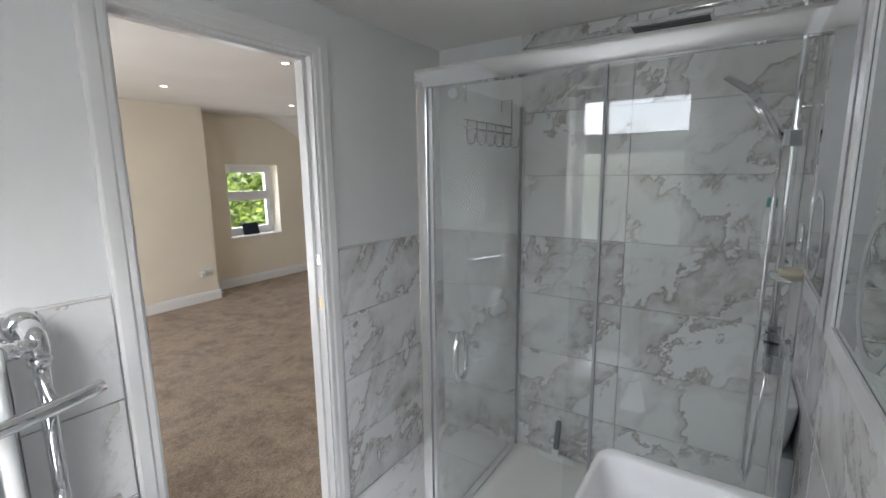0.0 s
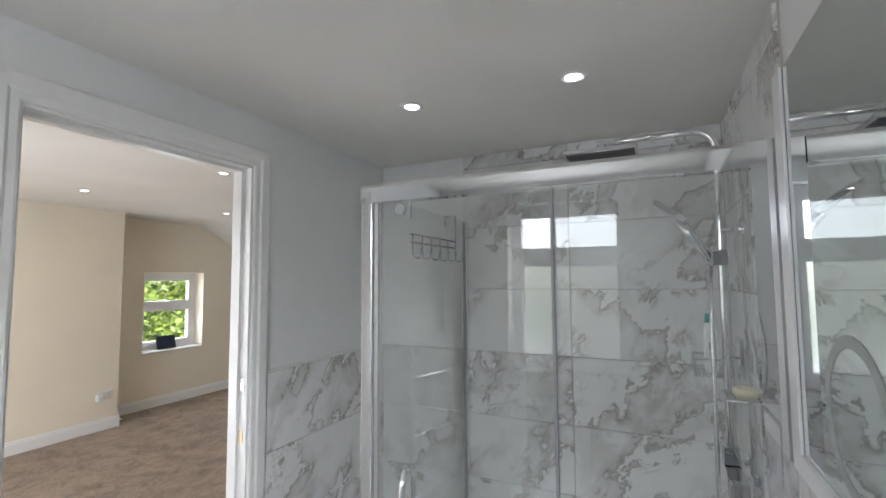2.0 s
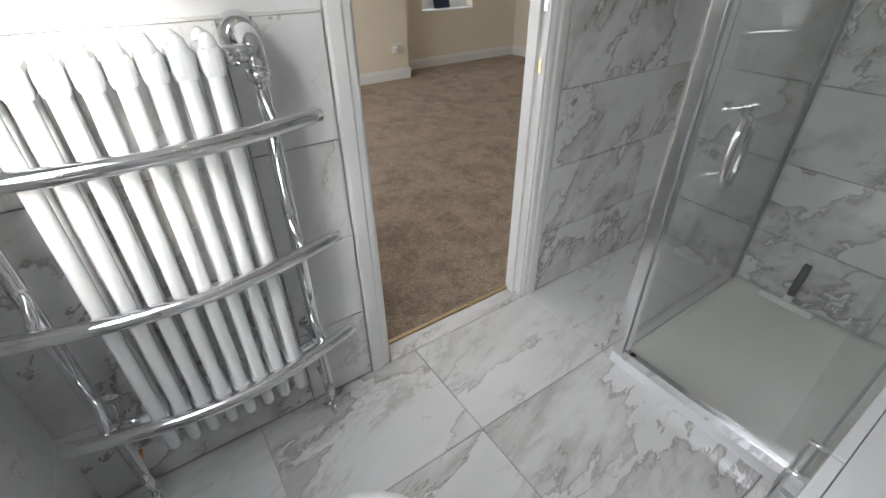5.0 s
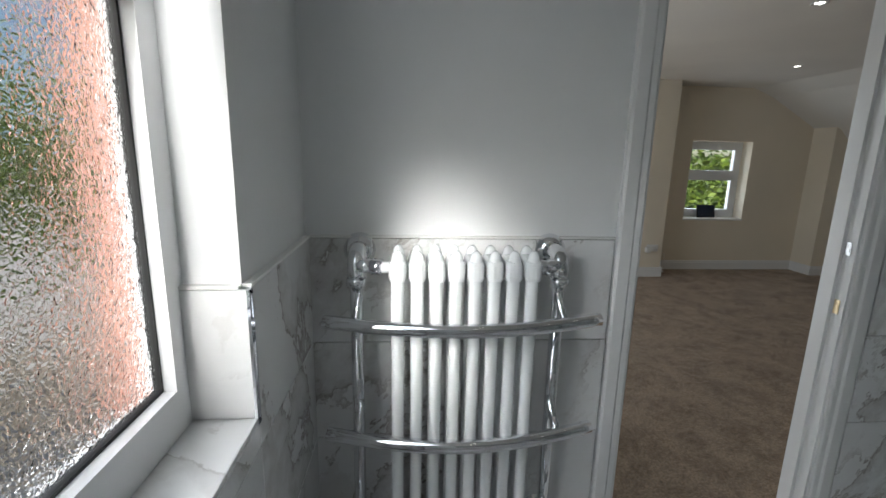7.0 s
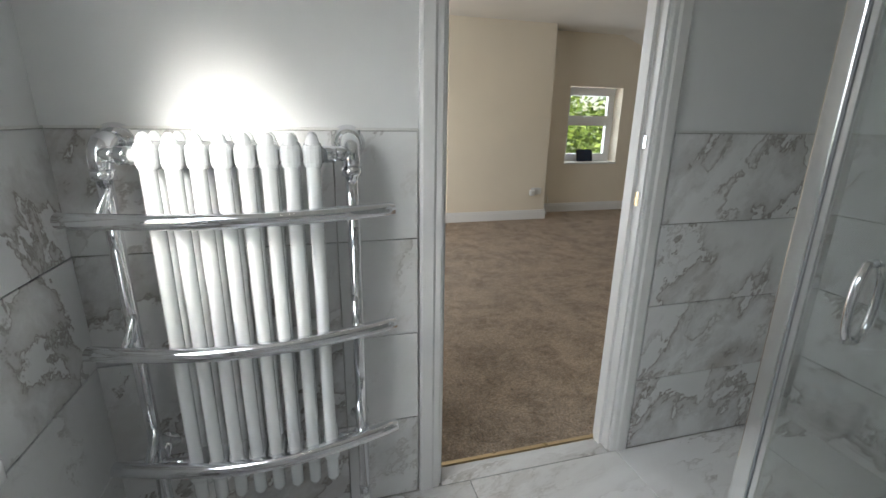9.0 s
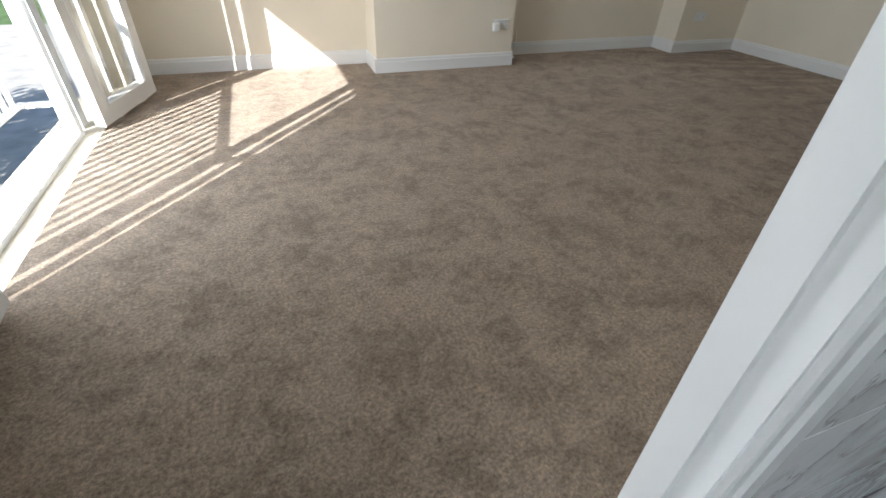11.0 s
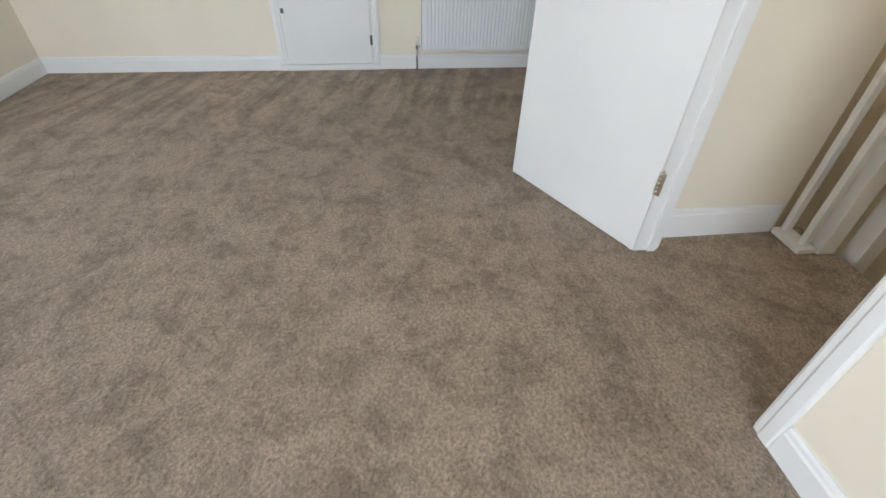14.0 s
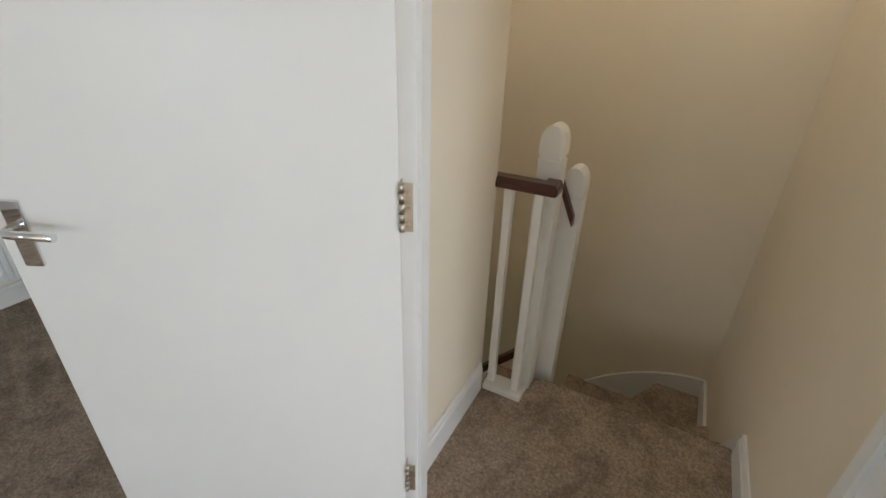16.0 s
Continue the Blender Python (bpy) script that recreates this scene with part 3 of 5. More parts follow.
def toilet():
    t = thing("toilet", "white close-coupled toilet with a closed lid", "toilet", at=(-0.84, -0.80, 0.0))
    bm = bmesh.new()
    def oval(z, x0, x1, w, n=28):
        out = []
        for k in range(n):
            a = 2 * math.pi * k / n
            c, s = math.cos(a), math.sin(a)
            x = (x0 + x1) / 2 + (x1 - x0) / 2 * (abs(c) ** 0.75) * (1 if c > 0 else -1)
            out.append(Vector((x, -0.80 + w / 2 * s, z)))
        return out
    sweep(bm, [oval(0.0, -0.80, -0.36, 0.24), oval(0.06, -0.80, -0.37, 0.225), oval(0.2, -0.80, -0.32, 0.25), oval(0.32, -0.78, -0.22, 0.34), oval(0.385, -0.78, -0.19, 0.365), oval(0.398, -0.77, -0.20, 0.35)])
    part("bowl", bm, CERAMIC, t)
    bm = bmesh.new()
    sweep(bm, [oval(0.399, -0.66, -0.185, 0.365), oval(0.404, -0.665, -0.178, 0.375), oval(0.414, -0.665, -0.178, 0.375), oval(0.418, -0.66, -0.183, 0.368)])
    part("seat", bm, CERAMIC, t)
    bm = bmesh.new()
    sweep(bm, [oval(0.420, -0.66, -0.183, 0.368), oval(0.424, -0.665, -0.178, 0.375), oval(0.433, -0.663, -0.180, 0.372), oval(0.440, -0.64, -0.20, 0.33), oval(0.442, -0.56, -0.29, 0.2)])
    part("lid", bm, CERAMIC, t)
    bm = bmesh.new()
    sweep(bm, [rounded(-0.765, -0.80, z, w, d, 0.03) for z, w, d in ((0.395, 0.15, 0.34), (0.42, 0.155, 0.35), (0.75, 0.165, 0.37), (0.762, 0.165, 0.37))])
    part("cistern", bm, CERAMIC, t)
    bm = bmesh.new()
    sweep(bm, [rounded(-0.762, -0.80, z, w, d, 0.025) for z, w, d in ((0.763, 0.170, 0.380), (0.768, 0.178, 0.39), (0.792, 0.178, 0.39), (0.800, 0.166, 0.378))])
    part("cistern_lid", bm, CERAMIC, t)
    part("flush_button", tube(T([(-0.762, -0.80, 0.799), (-0.762, -0.80, 0.806)], 0.026, 24), [(-0.762, -0.80, 0.80), (-0.762, -0.80, 0.809)], 0.018, 20), CHROME, t)
    for y in (-0.86, -0.74):
        part("seat_hinge", T([(-0.668, y - 0.015, 0.43), (-0.668, y + 0.015, 0.43)], 0.012, 12), CHROME, t)
    at_base(t)


toilet()

BX0, BX1, BYF, BZ = -0.03, 0.575, -1.185, 0.86


def vanity():
    v = thing("vanity_unit", "pale grey-white gloss vanity cabinet under the basin", "cabinet", at=((BX0 + BX1) / 2, -1.40, 0.0))
    x0, x1 = BX0 + 0.02, BX1 - 0.02
    part("body", boxes((x0, x1, YB + 0.014, BYF + 0.045, 0.08, 0.70), (x0 + 0.03, x1 - 0.03, YB + 0.014, BYF + 0.09, 0.0, 0.08)), UPVC, v)
    xm = (x0 + x1) / 2
    for a, b, hx in ((x0, xm - 0.002, xm - 0.04), (xm + 0.002, x1, xm + 0.04)):
        d = part("door", B(a, b, BYF + 0.046, BYF + 0.064, 0.09, 0.695, bev=0.003), UPVC, v)
        part("handle", T([(hx, BYF + 0.064, 0.52), (hx, BYF + 0.09, 0.525), (hx, BYF + 0.09, 0.655), (hx, BYF + 0.064, 0.66)], 0.005, 10), CHROME, d)
    at_base(v)


vanity()


def basin():
    b = thing("basin", "white rectangular ceramic basin with deep bowl", "basin", at=((BX0 + BX1) / 2, -1.40, 0.70))
    cx, w = (BX0 + BX1) / 2, BX1 - BX0
    cy, d = (BYF + YB + 0.014) / 2, BYF - YB - 0.014
    bm = bmesh.new()
    icy, idp = cy + 0.052, d - 0.135
    loops = [rounded(cx, cy, 0.701, w - 0.05, d - 0.04, 0.04), rounded(cx, cy, 0.80, w - 0.012, d - 0.008, 0.045), rounded(cx, cy, BZ - 0.012, w, d, 0.045),
             rounded(cx, cy, BZ - 0.002, w - 0.005, d - 0.005, 0.043), rounded(cx, cy, BZ, w - 0.016, d - 0.016, 0.04),
             rounded(cx, icy, BZ, w - 0.052, idp + 0.006, 0.045), rounded(cx, icy, BZ - 0.006, w - 0.064, idp - 0.006, 0.045),
             rounded(cx, icy, BZ - 0.06, w - 0.085, idp - 0.03, 0.05), rounded(cx, icy, BZ - 0.115, w - 0.14, idp - 0.085, 0.06), rounded(cx, icy, BZ - 0.13, w - 0.26, idp - 0.17, 0.05)]
    sweep(bm, loops)
    part("bowl", bm, CERAMIC, b)
    dx, dy, dz = 0.285, -1.415, BZ - 0.129
    part("waste", tube(T([(dx, dy, dz - 0.004), (dx, dy, dz + 0.003), (dx, dy, dz + 0.005)], 0.033, 28, [0.034, 0.034, 0.030]), [(dx, dy, dz), (dx, dy, dz + 0.011)], 0.021, 24), CHROME, b)
    oy = icy - idp / 2 + 0.018
    part("overflow", T([(0.275, oy - 0.004, BZ - 0.05), (0.275, oy + 0.004, BZ - 0.052)], 0.014, 20), CHROME, b)
    at_base(b)


basin()


def tap():
    t = thing("basin_tap", "chrome square waterfall mixer tap on the basin", "tap", at=(0.275, -1.558, BZ))
    x, y = 0.275, -1.558
    part("base_plate", B(x - 0.033, x + 0.033, y - 0.028, y + 0.028, BZ, BZ + 0.008, bev=0.002), CHROME, t)
    bm = bmesh.new()
    sweep(bm, [rounded(x, y + o, BZ + z, w, dd, 0.004, 3) for z, w, dd, o in ((0.008, 0.05, 0.042, 0), (0.085, 0.043, 0.034, 0.004), (0.115, 0.043, 0.036, 0.005))], smooth=False)
    part("body", bm, CHROME, t)
    bm = bmesh.new()
    pts = [(y + 0.01, 0.077), (y + 0.055, 0.086), (y + 0.085, 0.087), (y + 0.104, 0.080), (y + 0.118, 0.062)]
    sweep(bm, [[Vector((x - 0.022, yy, BZ + z)), Vector((x + 0.022, yy, BZ + z)), Vector((x + 0.022, yy - 0.002, BZ + z - 0.012)), Vector((x - 0.022, yy - 0.002, BZ + z - 0.012))] for yy, z in pts], smooth=False)
    part("spout", bm, CHROME, t)
    bm = B(x - 0.022, x + 0.022, y - 0.02, y + 0.022, BZ + 0.119, BZ + 0.138, bev=0.003)
    box(bm, x - 0.018, x + 0.018, y - 0.045, y + 0.068, BZ + 0.138, BZ + 0.147, bev=0.003)
    part("lever", bm, CHROME, t)
    at_base(t)


tap()


def bathroom_mirror():
    m = thing("bathroom_mirror", "large frameless wall mirror with an etched ring", "mirror", at=(0.2, YB, 1.17))
    y = YB + 0.012
    part("backing", B(-0.38, 0.725, YB + 0.001, y, 1.175, 1.985), UPVC, m)
    part("glass", B(-0.385, 0.73, y, y + 0.005, 1.18, 1.99, bev=0.0015), MIRROR, m)
    part("bottom_channel", boxes((-0.39, 0.772, YB + 0.001, y + 0.012, 1.15, 1.179), (-0.39, 0.731, y + 0.006, y + 0.012, 1.179, 1.192)), UPVC, m)
    part("side_channel", boxes((0.731, 0.772, YB + 0.001, y + 0.012, 1.179, 1.99), (0.715, 0.731, y + 0.006, y + 0.012, 1.192, 1.99)), UPVC, m)
    bm = bmesh.new()
    n = 48
    lo = []
    for r, yy in ((0.125, y + 0.0052), (0.125, y + 0.0062), (0.105, y + 0.0062), (0.105, y + 0.0052)):
        lo.append([Vector((0.44 + r * math.cos(2 * math.pi * k / n), yy, 1.335 + r * math.sin(2 * math.pi * k / n))) for k in range(n)])
    sweep(bm, lo + [lo[0]], cap=False, smooth=False)
    part("etched_ring", bm, ETCH, m)
    at_base(m)


bathroom_mirror()

SX, SY = 0.80, -0.495     # front plane and return plane of the enclosure


def shower():
    t = thing("shower_tray", "off-white shower tray with raised rim", "shower tray", at=(1.23, -1.05, 0))
    bm = bmesh.new()
    cx, cy, w, d = (SX + XS) / 2, (SY + YB) / 2, XS - SX - 0.022, SY - YB - 0.022
    sweep(bm, [rounded(cx, cy, 0.0, w, d, 0.01), rounded(cx, cy, 0.040, w, d, 0.012), rounded(cx, cy, 0.045, w - 0.01, d - 0.01, 0.012),
               rounded(cx, cy, 0.045, w - 0.09, d - 0.09, 0.03), rounded(cx, cy, 0.030, w - 0.13, d - 0.13, 0.04), rounded(cx, cy, 0.027, w - 0.5, d - 0.5, 0.04)])
    part("tray", bm, TRAY, t)
    part("waste", T([(1.05, -1.48, 0.028), (1.05, -1.48, 0.034)], 0.045, 28), CHROME, t)
    part("apron", boxes((SX - 0.012, SX + 0.010, YB, SY + 0.012, 0, 0.046), (SX + 0.010, XS, SY - 0.010, SY + 0.012, 0, 0.046)), UPVC, t)
    at_base(t)

    e = thing("shower_enclosure", "chrome-framed glass enclosure with sliding door and return panel", "shower enclosure", at=(SX, -1.05, 0.046))
    ZT = 1.828
    part("corner_post", B(SX - 0.012, SX + 0.028, SY - 0.030, SY + 0.012, 0.047, ZT, bev=0.004), STEEL, e)
    part("wall_profile", boxes((SX - 0.014, SX + 0.010, YB + 0.014, YB + 0.040, 0.047, ZT + 0.03), (SX - 0.008, SX + 0.026, YB + 0.040, YB + 0.068, 0.047, ZT + 0.03)), CHROME, e)
    part("wall_profile", B(XS - 0.05, XS - 0.014, SY - 0.022, SY + 0.002, 0.047, ZT, bev=0.003), CHROME, e)
    part("panel_gasket", B(XS - 0.056, XS - 0.050, SY - 0.017, SY - 0.004, 0.05, ZT), SEAL, e)
    part("post_gasket", boxes((SX - 0.009, SX - 0.002, SY - 0.034, SY - 0.030, 0.088, ZT - 0.031), (SX + 0.028, SX + 0.033, SY - 0.017, SY - 0.004, 0.05, ZT)), SEAL, e)
    bm = bmesh.new()
    pr = [(-0.016, ZT - 0.03), (-0.016, ZT + 0.018), (-0.008, ZT + 0.030), (0.024, ZT + 0.030), (0.030, ZT + 0.02), (0.030, ZT - 0.03)]
    sweep(bm, [[Vector((SX + a, y, z)) for a, z in pr] for y in (YB + 0.069, SY + 0.012)], smooth=False)
    part("top_rail", bm, RAIL, e)
    part("bottom_rail", boxes((SX - 0.014, SX + 0.032, YB + 0.069, SY - 0.035, 0.047, 0.062), (SX - 0.014, SX - 0.004, YB + 0.069, SY - 0.035, 0.062, 0.085)), STEEL, e)
    # fixed pane, sliding door, side panel
    part("fixed_pane", B(SX + 0.012, SX + 0.018, YB + 0.069, -1.02, 0.064, ZT - 0.03), SHGLASS, e)
    d = part("sliding_door", B(SX - 0.003, SX + 0.003, -1.10, SY - 0.050, 0.088, ZT - 0.032), SHGLASS, e)
    part("door_edge_strip", B(SX - 0.006, SX + 0.006, SY - 0.049, SY - 0.036, 0.088, ZT - 0.032), STEEL, e)
    part("door_seal", B(SX - 0.004, SX + 0.008, -1.106, -1.098, 0.088, ZT - 0.032), SEAL, e)
    part("side_panel", B(SX + 0.030, XS - 0.030, SY - 0.014, SY - 0.008, 0.05, ZT + 0.004), SHGLASS, e)
    # bowed handle, both faces
    for s in (-1, 1):
        part("handle", T([(SX, -0.65, 0.80), (SX + s * 0.02, -0.65, 0.802), (SX + s * 0.034, -0.65, 0.84), (SX + s * 0.037, -0.65, 0.885), (SX + s * 0.034, -0.65, 0.93), (SX + s * 0.02, -0.65, 0.968), (SX, -0.65, 0.97)], 0.009, 12), CHROME, d)
    for y in (-0.62, -1.02):
        part("roller", tube(T([(SX + 0.004, y, ZT - 0.055), (SX + 0.024, y, ZT - 0.055)], 0.017, 18), [(SX + 0.024, y, ZT - 0.055), (SX + 0.028, y, ZT - 0.055)], 0.008, 10), CHROME, d)
    part("door_buffer", T([(SX - 0.002, -0.56, 0.064), (SX - 0.002, -0.56, 0.085)], 0.011, 12), BLACK, e)
    for z in (0.98, 1.15):
        part("cover_cap", T([(SX + 0.028, SY - 0.012, z + 0.55), (SX + 0.036, SY - 0.012, z + 0.55)], 0.008, 12), CHROME, e)
    at_base(e)


shower()


def shower_column():
    c = thing("shower_mixer", "chrome rigid riser shower with square rain head and hand shower", "shower", at=(1.25, -1.56, 0.95))
    x, y = 1.25, -1.545
    pts = [(x, y, 0.96), (x, y, 1.5), (x, y, 1.96)]
    for k in range(1, 9):
        a = radians(90 * k / 8)
        pts.append((x, y + 0.07 * (1 - math.cos(a)), 1.96 + 0.07 * math.sin(a)))
    pts.append((x, -1.18, 2.03))
    part("riser", T(pts, 0.011, 14), CHROME, c)
    bm = T([(x, -1.195, 2.03), (x, -1.195, 1.995)], 0.011, 12)
    tube(bm, [(x, -1.195, 2.002), (x, -1.195, 1.988)], 0.017, 14)
    part("arm_joint", bm, CHROME, c)
    h = part("rain_head", B(x - 0.11, x + 0.11, -1.315, -1.075, 1.972, 1.988, bev=0.004), CHROME, c)
    for i in range(9):
        xx = x - 0.092 + 0.023 * i
        part("nozzle_strip", B(xx - 0.0055, xx + 0.0055, -1.305, -1.085, 1.969, 1.9718), GREYPL, h, "dark rubber nozzle strip")
    part("valve_body", boxes((x - 0.14, x + 0.14, y - 0.022, y + 0.022, 0.93, 0.975)), CHROME, c)
    for s in (-1, 1):
        part("control_knob", B(x + s * 0.155 - 0.024, x + s * 0.155 + 0.024, y - 0.027, y + 0.027, 0.925, 0.98, bev=0.006), CHROME, c)
        part("wall_union", tube(B(x + s * 0.075 - 0.026, x + s * 0.075 + 0.026, YB + 0.014, YB + 0.026, 0.926, 0.978, bev=0.003), [(x + s * 0.075, YB + 0.02, 0.952), (x + s * 0.075, y, 0.952)], 0.013, 12), CHROME, c)
    part("diverter", B(x - 0.03, x + 0.03, y - 0.026, y + 0.026, 0.976, 1.03, bev=0.005), CHROME, c)
    part("wall_bracket", tube(T([(x, YB + 0.014, 1.70), (x, y, 1.70)], 0.009, 12), [(x, YB + 0.014, 1.70), (x, YB + 0.022, 1.70)], 0.018, 16), CHROME, c)
    part("slider", B(x - 0.024, x + 0.03, y - 0.02, y + 0.03, 1.585, 1.635, bev=0.004), CHROME, c)
    bm = T([(x, y + 0.03, 1.60), (x - 0.02, y + 0.075, 1.675), (x - 0.03, y + 0.12, 1.735)], 0.011, 12, [0.013, 0.016, 0.019])
    hm = Matrix.Translation((x - 0.034, y + 0.145, 1.765)) @ Matrix.Rotation(radians(38), 4, 'X')
    b2 = B(-0.024, 0.024, -0.058, 0.058, -0.011, 0.011, bev=0.004)
    b2.transform(hm)
    part("hand_shower", bm, CHROME, c)
    hh = part("hand_head", b2, CHROME, c)
    for i in range(5):
        b3 = B(-0.015, 0.015, -0.045 + 0.02 * i, -0.036 + 0.02 * i, -0.0105, -0.0088)
        b3.transform(hm)
        part("nozzle_strip", b3, GREYPL, hh)
    part("hose", T([(x + 0.01, y + 0.03, 1.585), (x + 0.006, y + 0.034, 1.4), (x + 0.0, y + 0.036, 1.1), (x - 0.008, y + 0.04, 0.7), (x - 0.015, y + 0.04, 0.52), (x - 0.01, y + 0.03, 0.46), (x + 0.0, y + 0.02, 0.52), (x + 0.005, y + 0.012, 0.7), (x, y, 0.93)], 0.007, 10), CHROME, c)
    at_base(c)


shower_column()


def caddy(name, x, z, label, with_bottle):
    c = thing(name, label, "shower caddy", at=(x, YB, z))
    y0, y1 = YB + 0.06, YB + 0.165
    bm = bmesh.new()
    for zz in (0.0, 0.055):
        tube(bm, [(x - 0.07, y0, z + zz), (x - 0.07, y1, z + zz), (x + 0.07, y1, z + zz), (x + 0.07, y0, z + zz), (x - 0.07, y0, z + zz)], 0.0035, 8)
    for k in range(6):
        xx = x - 0.07 + 0.028 * k
        tube(bm, [(xx, y0, z), (xx, y1, z)], 0.0025, 6)
        tube(bm, [(xx, y1, z), (xx, y1, z + 0.055)], 0.0025, 6)
    part("basket", bm, CHROME, c)
    part("suction_mount", B(x - 0.03, x + 0.03, YB + 0.014, YB + 0.034, z + 0.03, z + 0.12, bev=0.008), CHROME, c)
    part("arm", T([(x, YB + 0.03, z + 0.055), (x, y0, z + 0.055)], 0.005, 8), CHROME, c)
    at_base(c)
    if with_bottle:
        b = thing("shampoo_bottle", "white bottle with teal cap standing in the wire caddy", "bottle", at=(x - 0.01, (y0 + y1) / 2, z + 0.004))
        bm = bmesh.new()
        yc = (y0 + y1) / 2
        sweep(bm, [rounded(x - 0.01, yc, z + zz, w, dd, min(w, dd) * 0.45) for zz, w, dd in ((0.004, 0.05, 0.032), (0.02, 0.058, 0.04), (0.13, 0.055, 0.038), (0.165, 0.034, 0.028), (0.17, 0.028, 0.024))])
        part("body", bm, PLASTIC, b)
        part("cap", T([(x - 0.01, yc, z + 0.17), (x - 0.01, yc, z + 0.20), (x - 0.01, yc, z + 0.203)], 0.015, 16, [0.016, 0.015, 0.012]), TEAL, b)
        bm = bmesh.new()
        box(bm, x - 0.0395, x - 0.0385, yc - 0.008, yc + 0.008, z + 0.085, z + 0.105)
        part("label_panel", bm, TEAL, b)
        at_base(b)


caddy("shower_caddy", 1.36, 1.225, "chrome wire caddy stuck to the marble tiles", True)


def soap_dish():
    d = thing("soap_dish", "chrome wire soap holder on the marble tiles", "soap dish", at=(0.98, YB, 1.24))
    x, z = 0.98, 1.235
    bm = bmesh.new()
    for k in range(6):
        tube(bm, [(x - 0.05 + 0.02 * k, YB + 0.03, z), (x - 0.05 + 0.02 * k, YB + 0.12, z)], 0.0025, 6)
    tube(bm, [(x - 0.055, YB + 0.03, z), (x - 0.055, YB + 0.12, z + 0.004), (x + 0.055, YB + 0.12, z + 0.004), (x + 0.055, YB + 0.03, z)], 0.004, 8)
    part("tray", bm, CHROME, d)
    part("mount", B(x - 0.025, x + 0.025, YB + 0.014, YB + 0.032, z - 0.01, z + 0.09, bev=0.008), CHROME, d)
    at_base(d)
    s = thing("soap", "pale yellow bar of soap on the wire dish", "soap", at=(x, YB + 0.075, z + 0.003))
    bm = bmesh.new()
    sweep(bm, [rounded(x, YB + 0.075, z + zz, w, dd, 0.02) for zz, w, dd in ((0.003, 0.06, 0.04), (0.010, 0.078, 0.052), (0.018, 0.078, 0.052), (0.026, 0.06, 0.04))])
    part("bar", bm, SOAP, s)
    at_base(s)


soap_dish()


def squeegee():
    q = thing("squeegee", "white shower squeegee with grey grip leaning on the tiles", "squeegee", at=(1.6, -0.73, 0.045))
    m = Matrix.Translation((1.585, -0.735, 0.047)) @ Matrix.Rotation(radians(14), 4, 'Y')
    def put(n, bm, mat):
        bm.transform(m)
        part(n, bm, mat, q)
    put("blade_holder", B(-0.008, 0.008, -0.10, 0.10, 0.0, 0.028, bev=0.004), PLASTIC)
    put("neck", B(-0.008, 0.008, -0.018, 0.018, 0.028, 0.06, bev=0.004), PLASTIC)
    put("grip", tube(bmesh.new(), [(0, 0, 0.058), (0, 0, 0.075), (0, 0, 0.19), (0, 0, 0.205)], 0.014, 12, [0.012, 0.015, 0.0145, 0.01]), GREYPL)
    put("end_cap", tube(bmesh.new(), [(0, 0, 0.205), (0, 0, 0.225)], 0.009, 10), PLASTIC)
    at_base(q)


squeegee()


def hook_rack():
    h = thing("hook_rack", "chrome wire over-door hook rack hung on the glass panel", "hook rack", at=(1.08, SY, 1.6))
    top, y = 1.834, SY - 0.011
    for x, drop in ((1.04, 0.055), (1.455, 0.155)):
        part("hanger", T([(x, y + 0.030, top - 0.04), (x, y + 0.030, top + 0.005), (x, y - 0.022, top + 0.005), (x, y - 0.022, top - drop)], 0.0036, 8), DARKWIRE, h)
    for z in (top - 0.115, top - 0.145):
        part("cross_bar", T([(1.03, y - 0.022, z), (1.46, y - 0.022, z)], 0.0032, 8), DARKWIRE, h)
    for k in range(6):
        x = 1.045 + 0.08 * k
        pts = [(x, y - 0.026, top - 0.112), (x, y - 0.026, top - 0.19)]
        for j in range(1, 8):
            a = radians(180 * j / 8)
            pts.append((x, y - 0.026 - 0.018 * (1 - math.cos(a)), top - 0.19 - 0.018 * math.sin(a)))
        pts.append((x, y - 0.064, top - 0.175))
        bm = T(pts, 0.0032, 8)
        bmesh.ops.create_uvsphere(bm, u_segments=10, v_segments=6, radius=0.006, matrix=Matrix.Translation((x, y - 0.064, top - 0.175)))
        part("hook", bm, DARKWIRE, h)
    at_base(h)


hook_rack()


def downlight(x, y, z, label, group):
    d = thing("downlight", label, "ceiling light", group, at=(x, y, z))
    bm = bmesh.new()
    n = 32
    prof = [(0.043, 0.0), (0.043, -0.004), (0.034, -0.006), (0.0245, -0.003), (0.0245, 0.0)]
    sweep(bm, [[Vector((r * math.cos(2 * math.pi * k / n), r * math.sin(2 * math.pi * k / n), dz)) for k in range(n)] for r, dz in prof], cap=False)
    part("bezel", bm, UPVC, d)
    part("lens", T([(0, 0, -0.0005), (0, 0, -0.0025)], 0.0242, 28), LAMP, d)
    return d


for dx, dy in ((0.956, -0.58), (0.967, -1.144), (-0.15, -0.58), (-0.15, -1.144)):
    downlight(dx, dy, CB, "round white recessed downlight, lit, in the bathroom ceiling", "bathroom downlights")
for dx, dy in ((1.746, 1.386), (1.645, 2.93), (3.08, 3.01), (3.1, 1.4), (0.2, 1.4), (0.2, 2.93)):
    downlight(dx, dy, CR, "round white recessed downlight, lit, in the bedroom ceiling", "bedroom downlights")


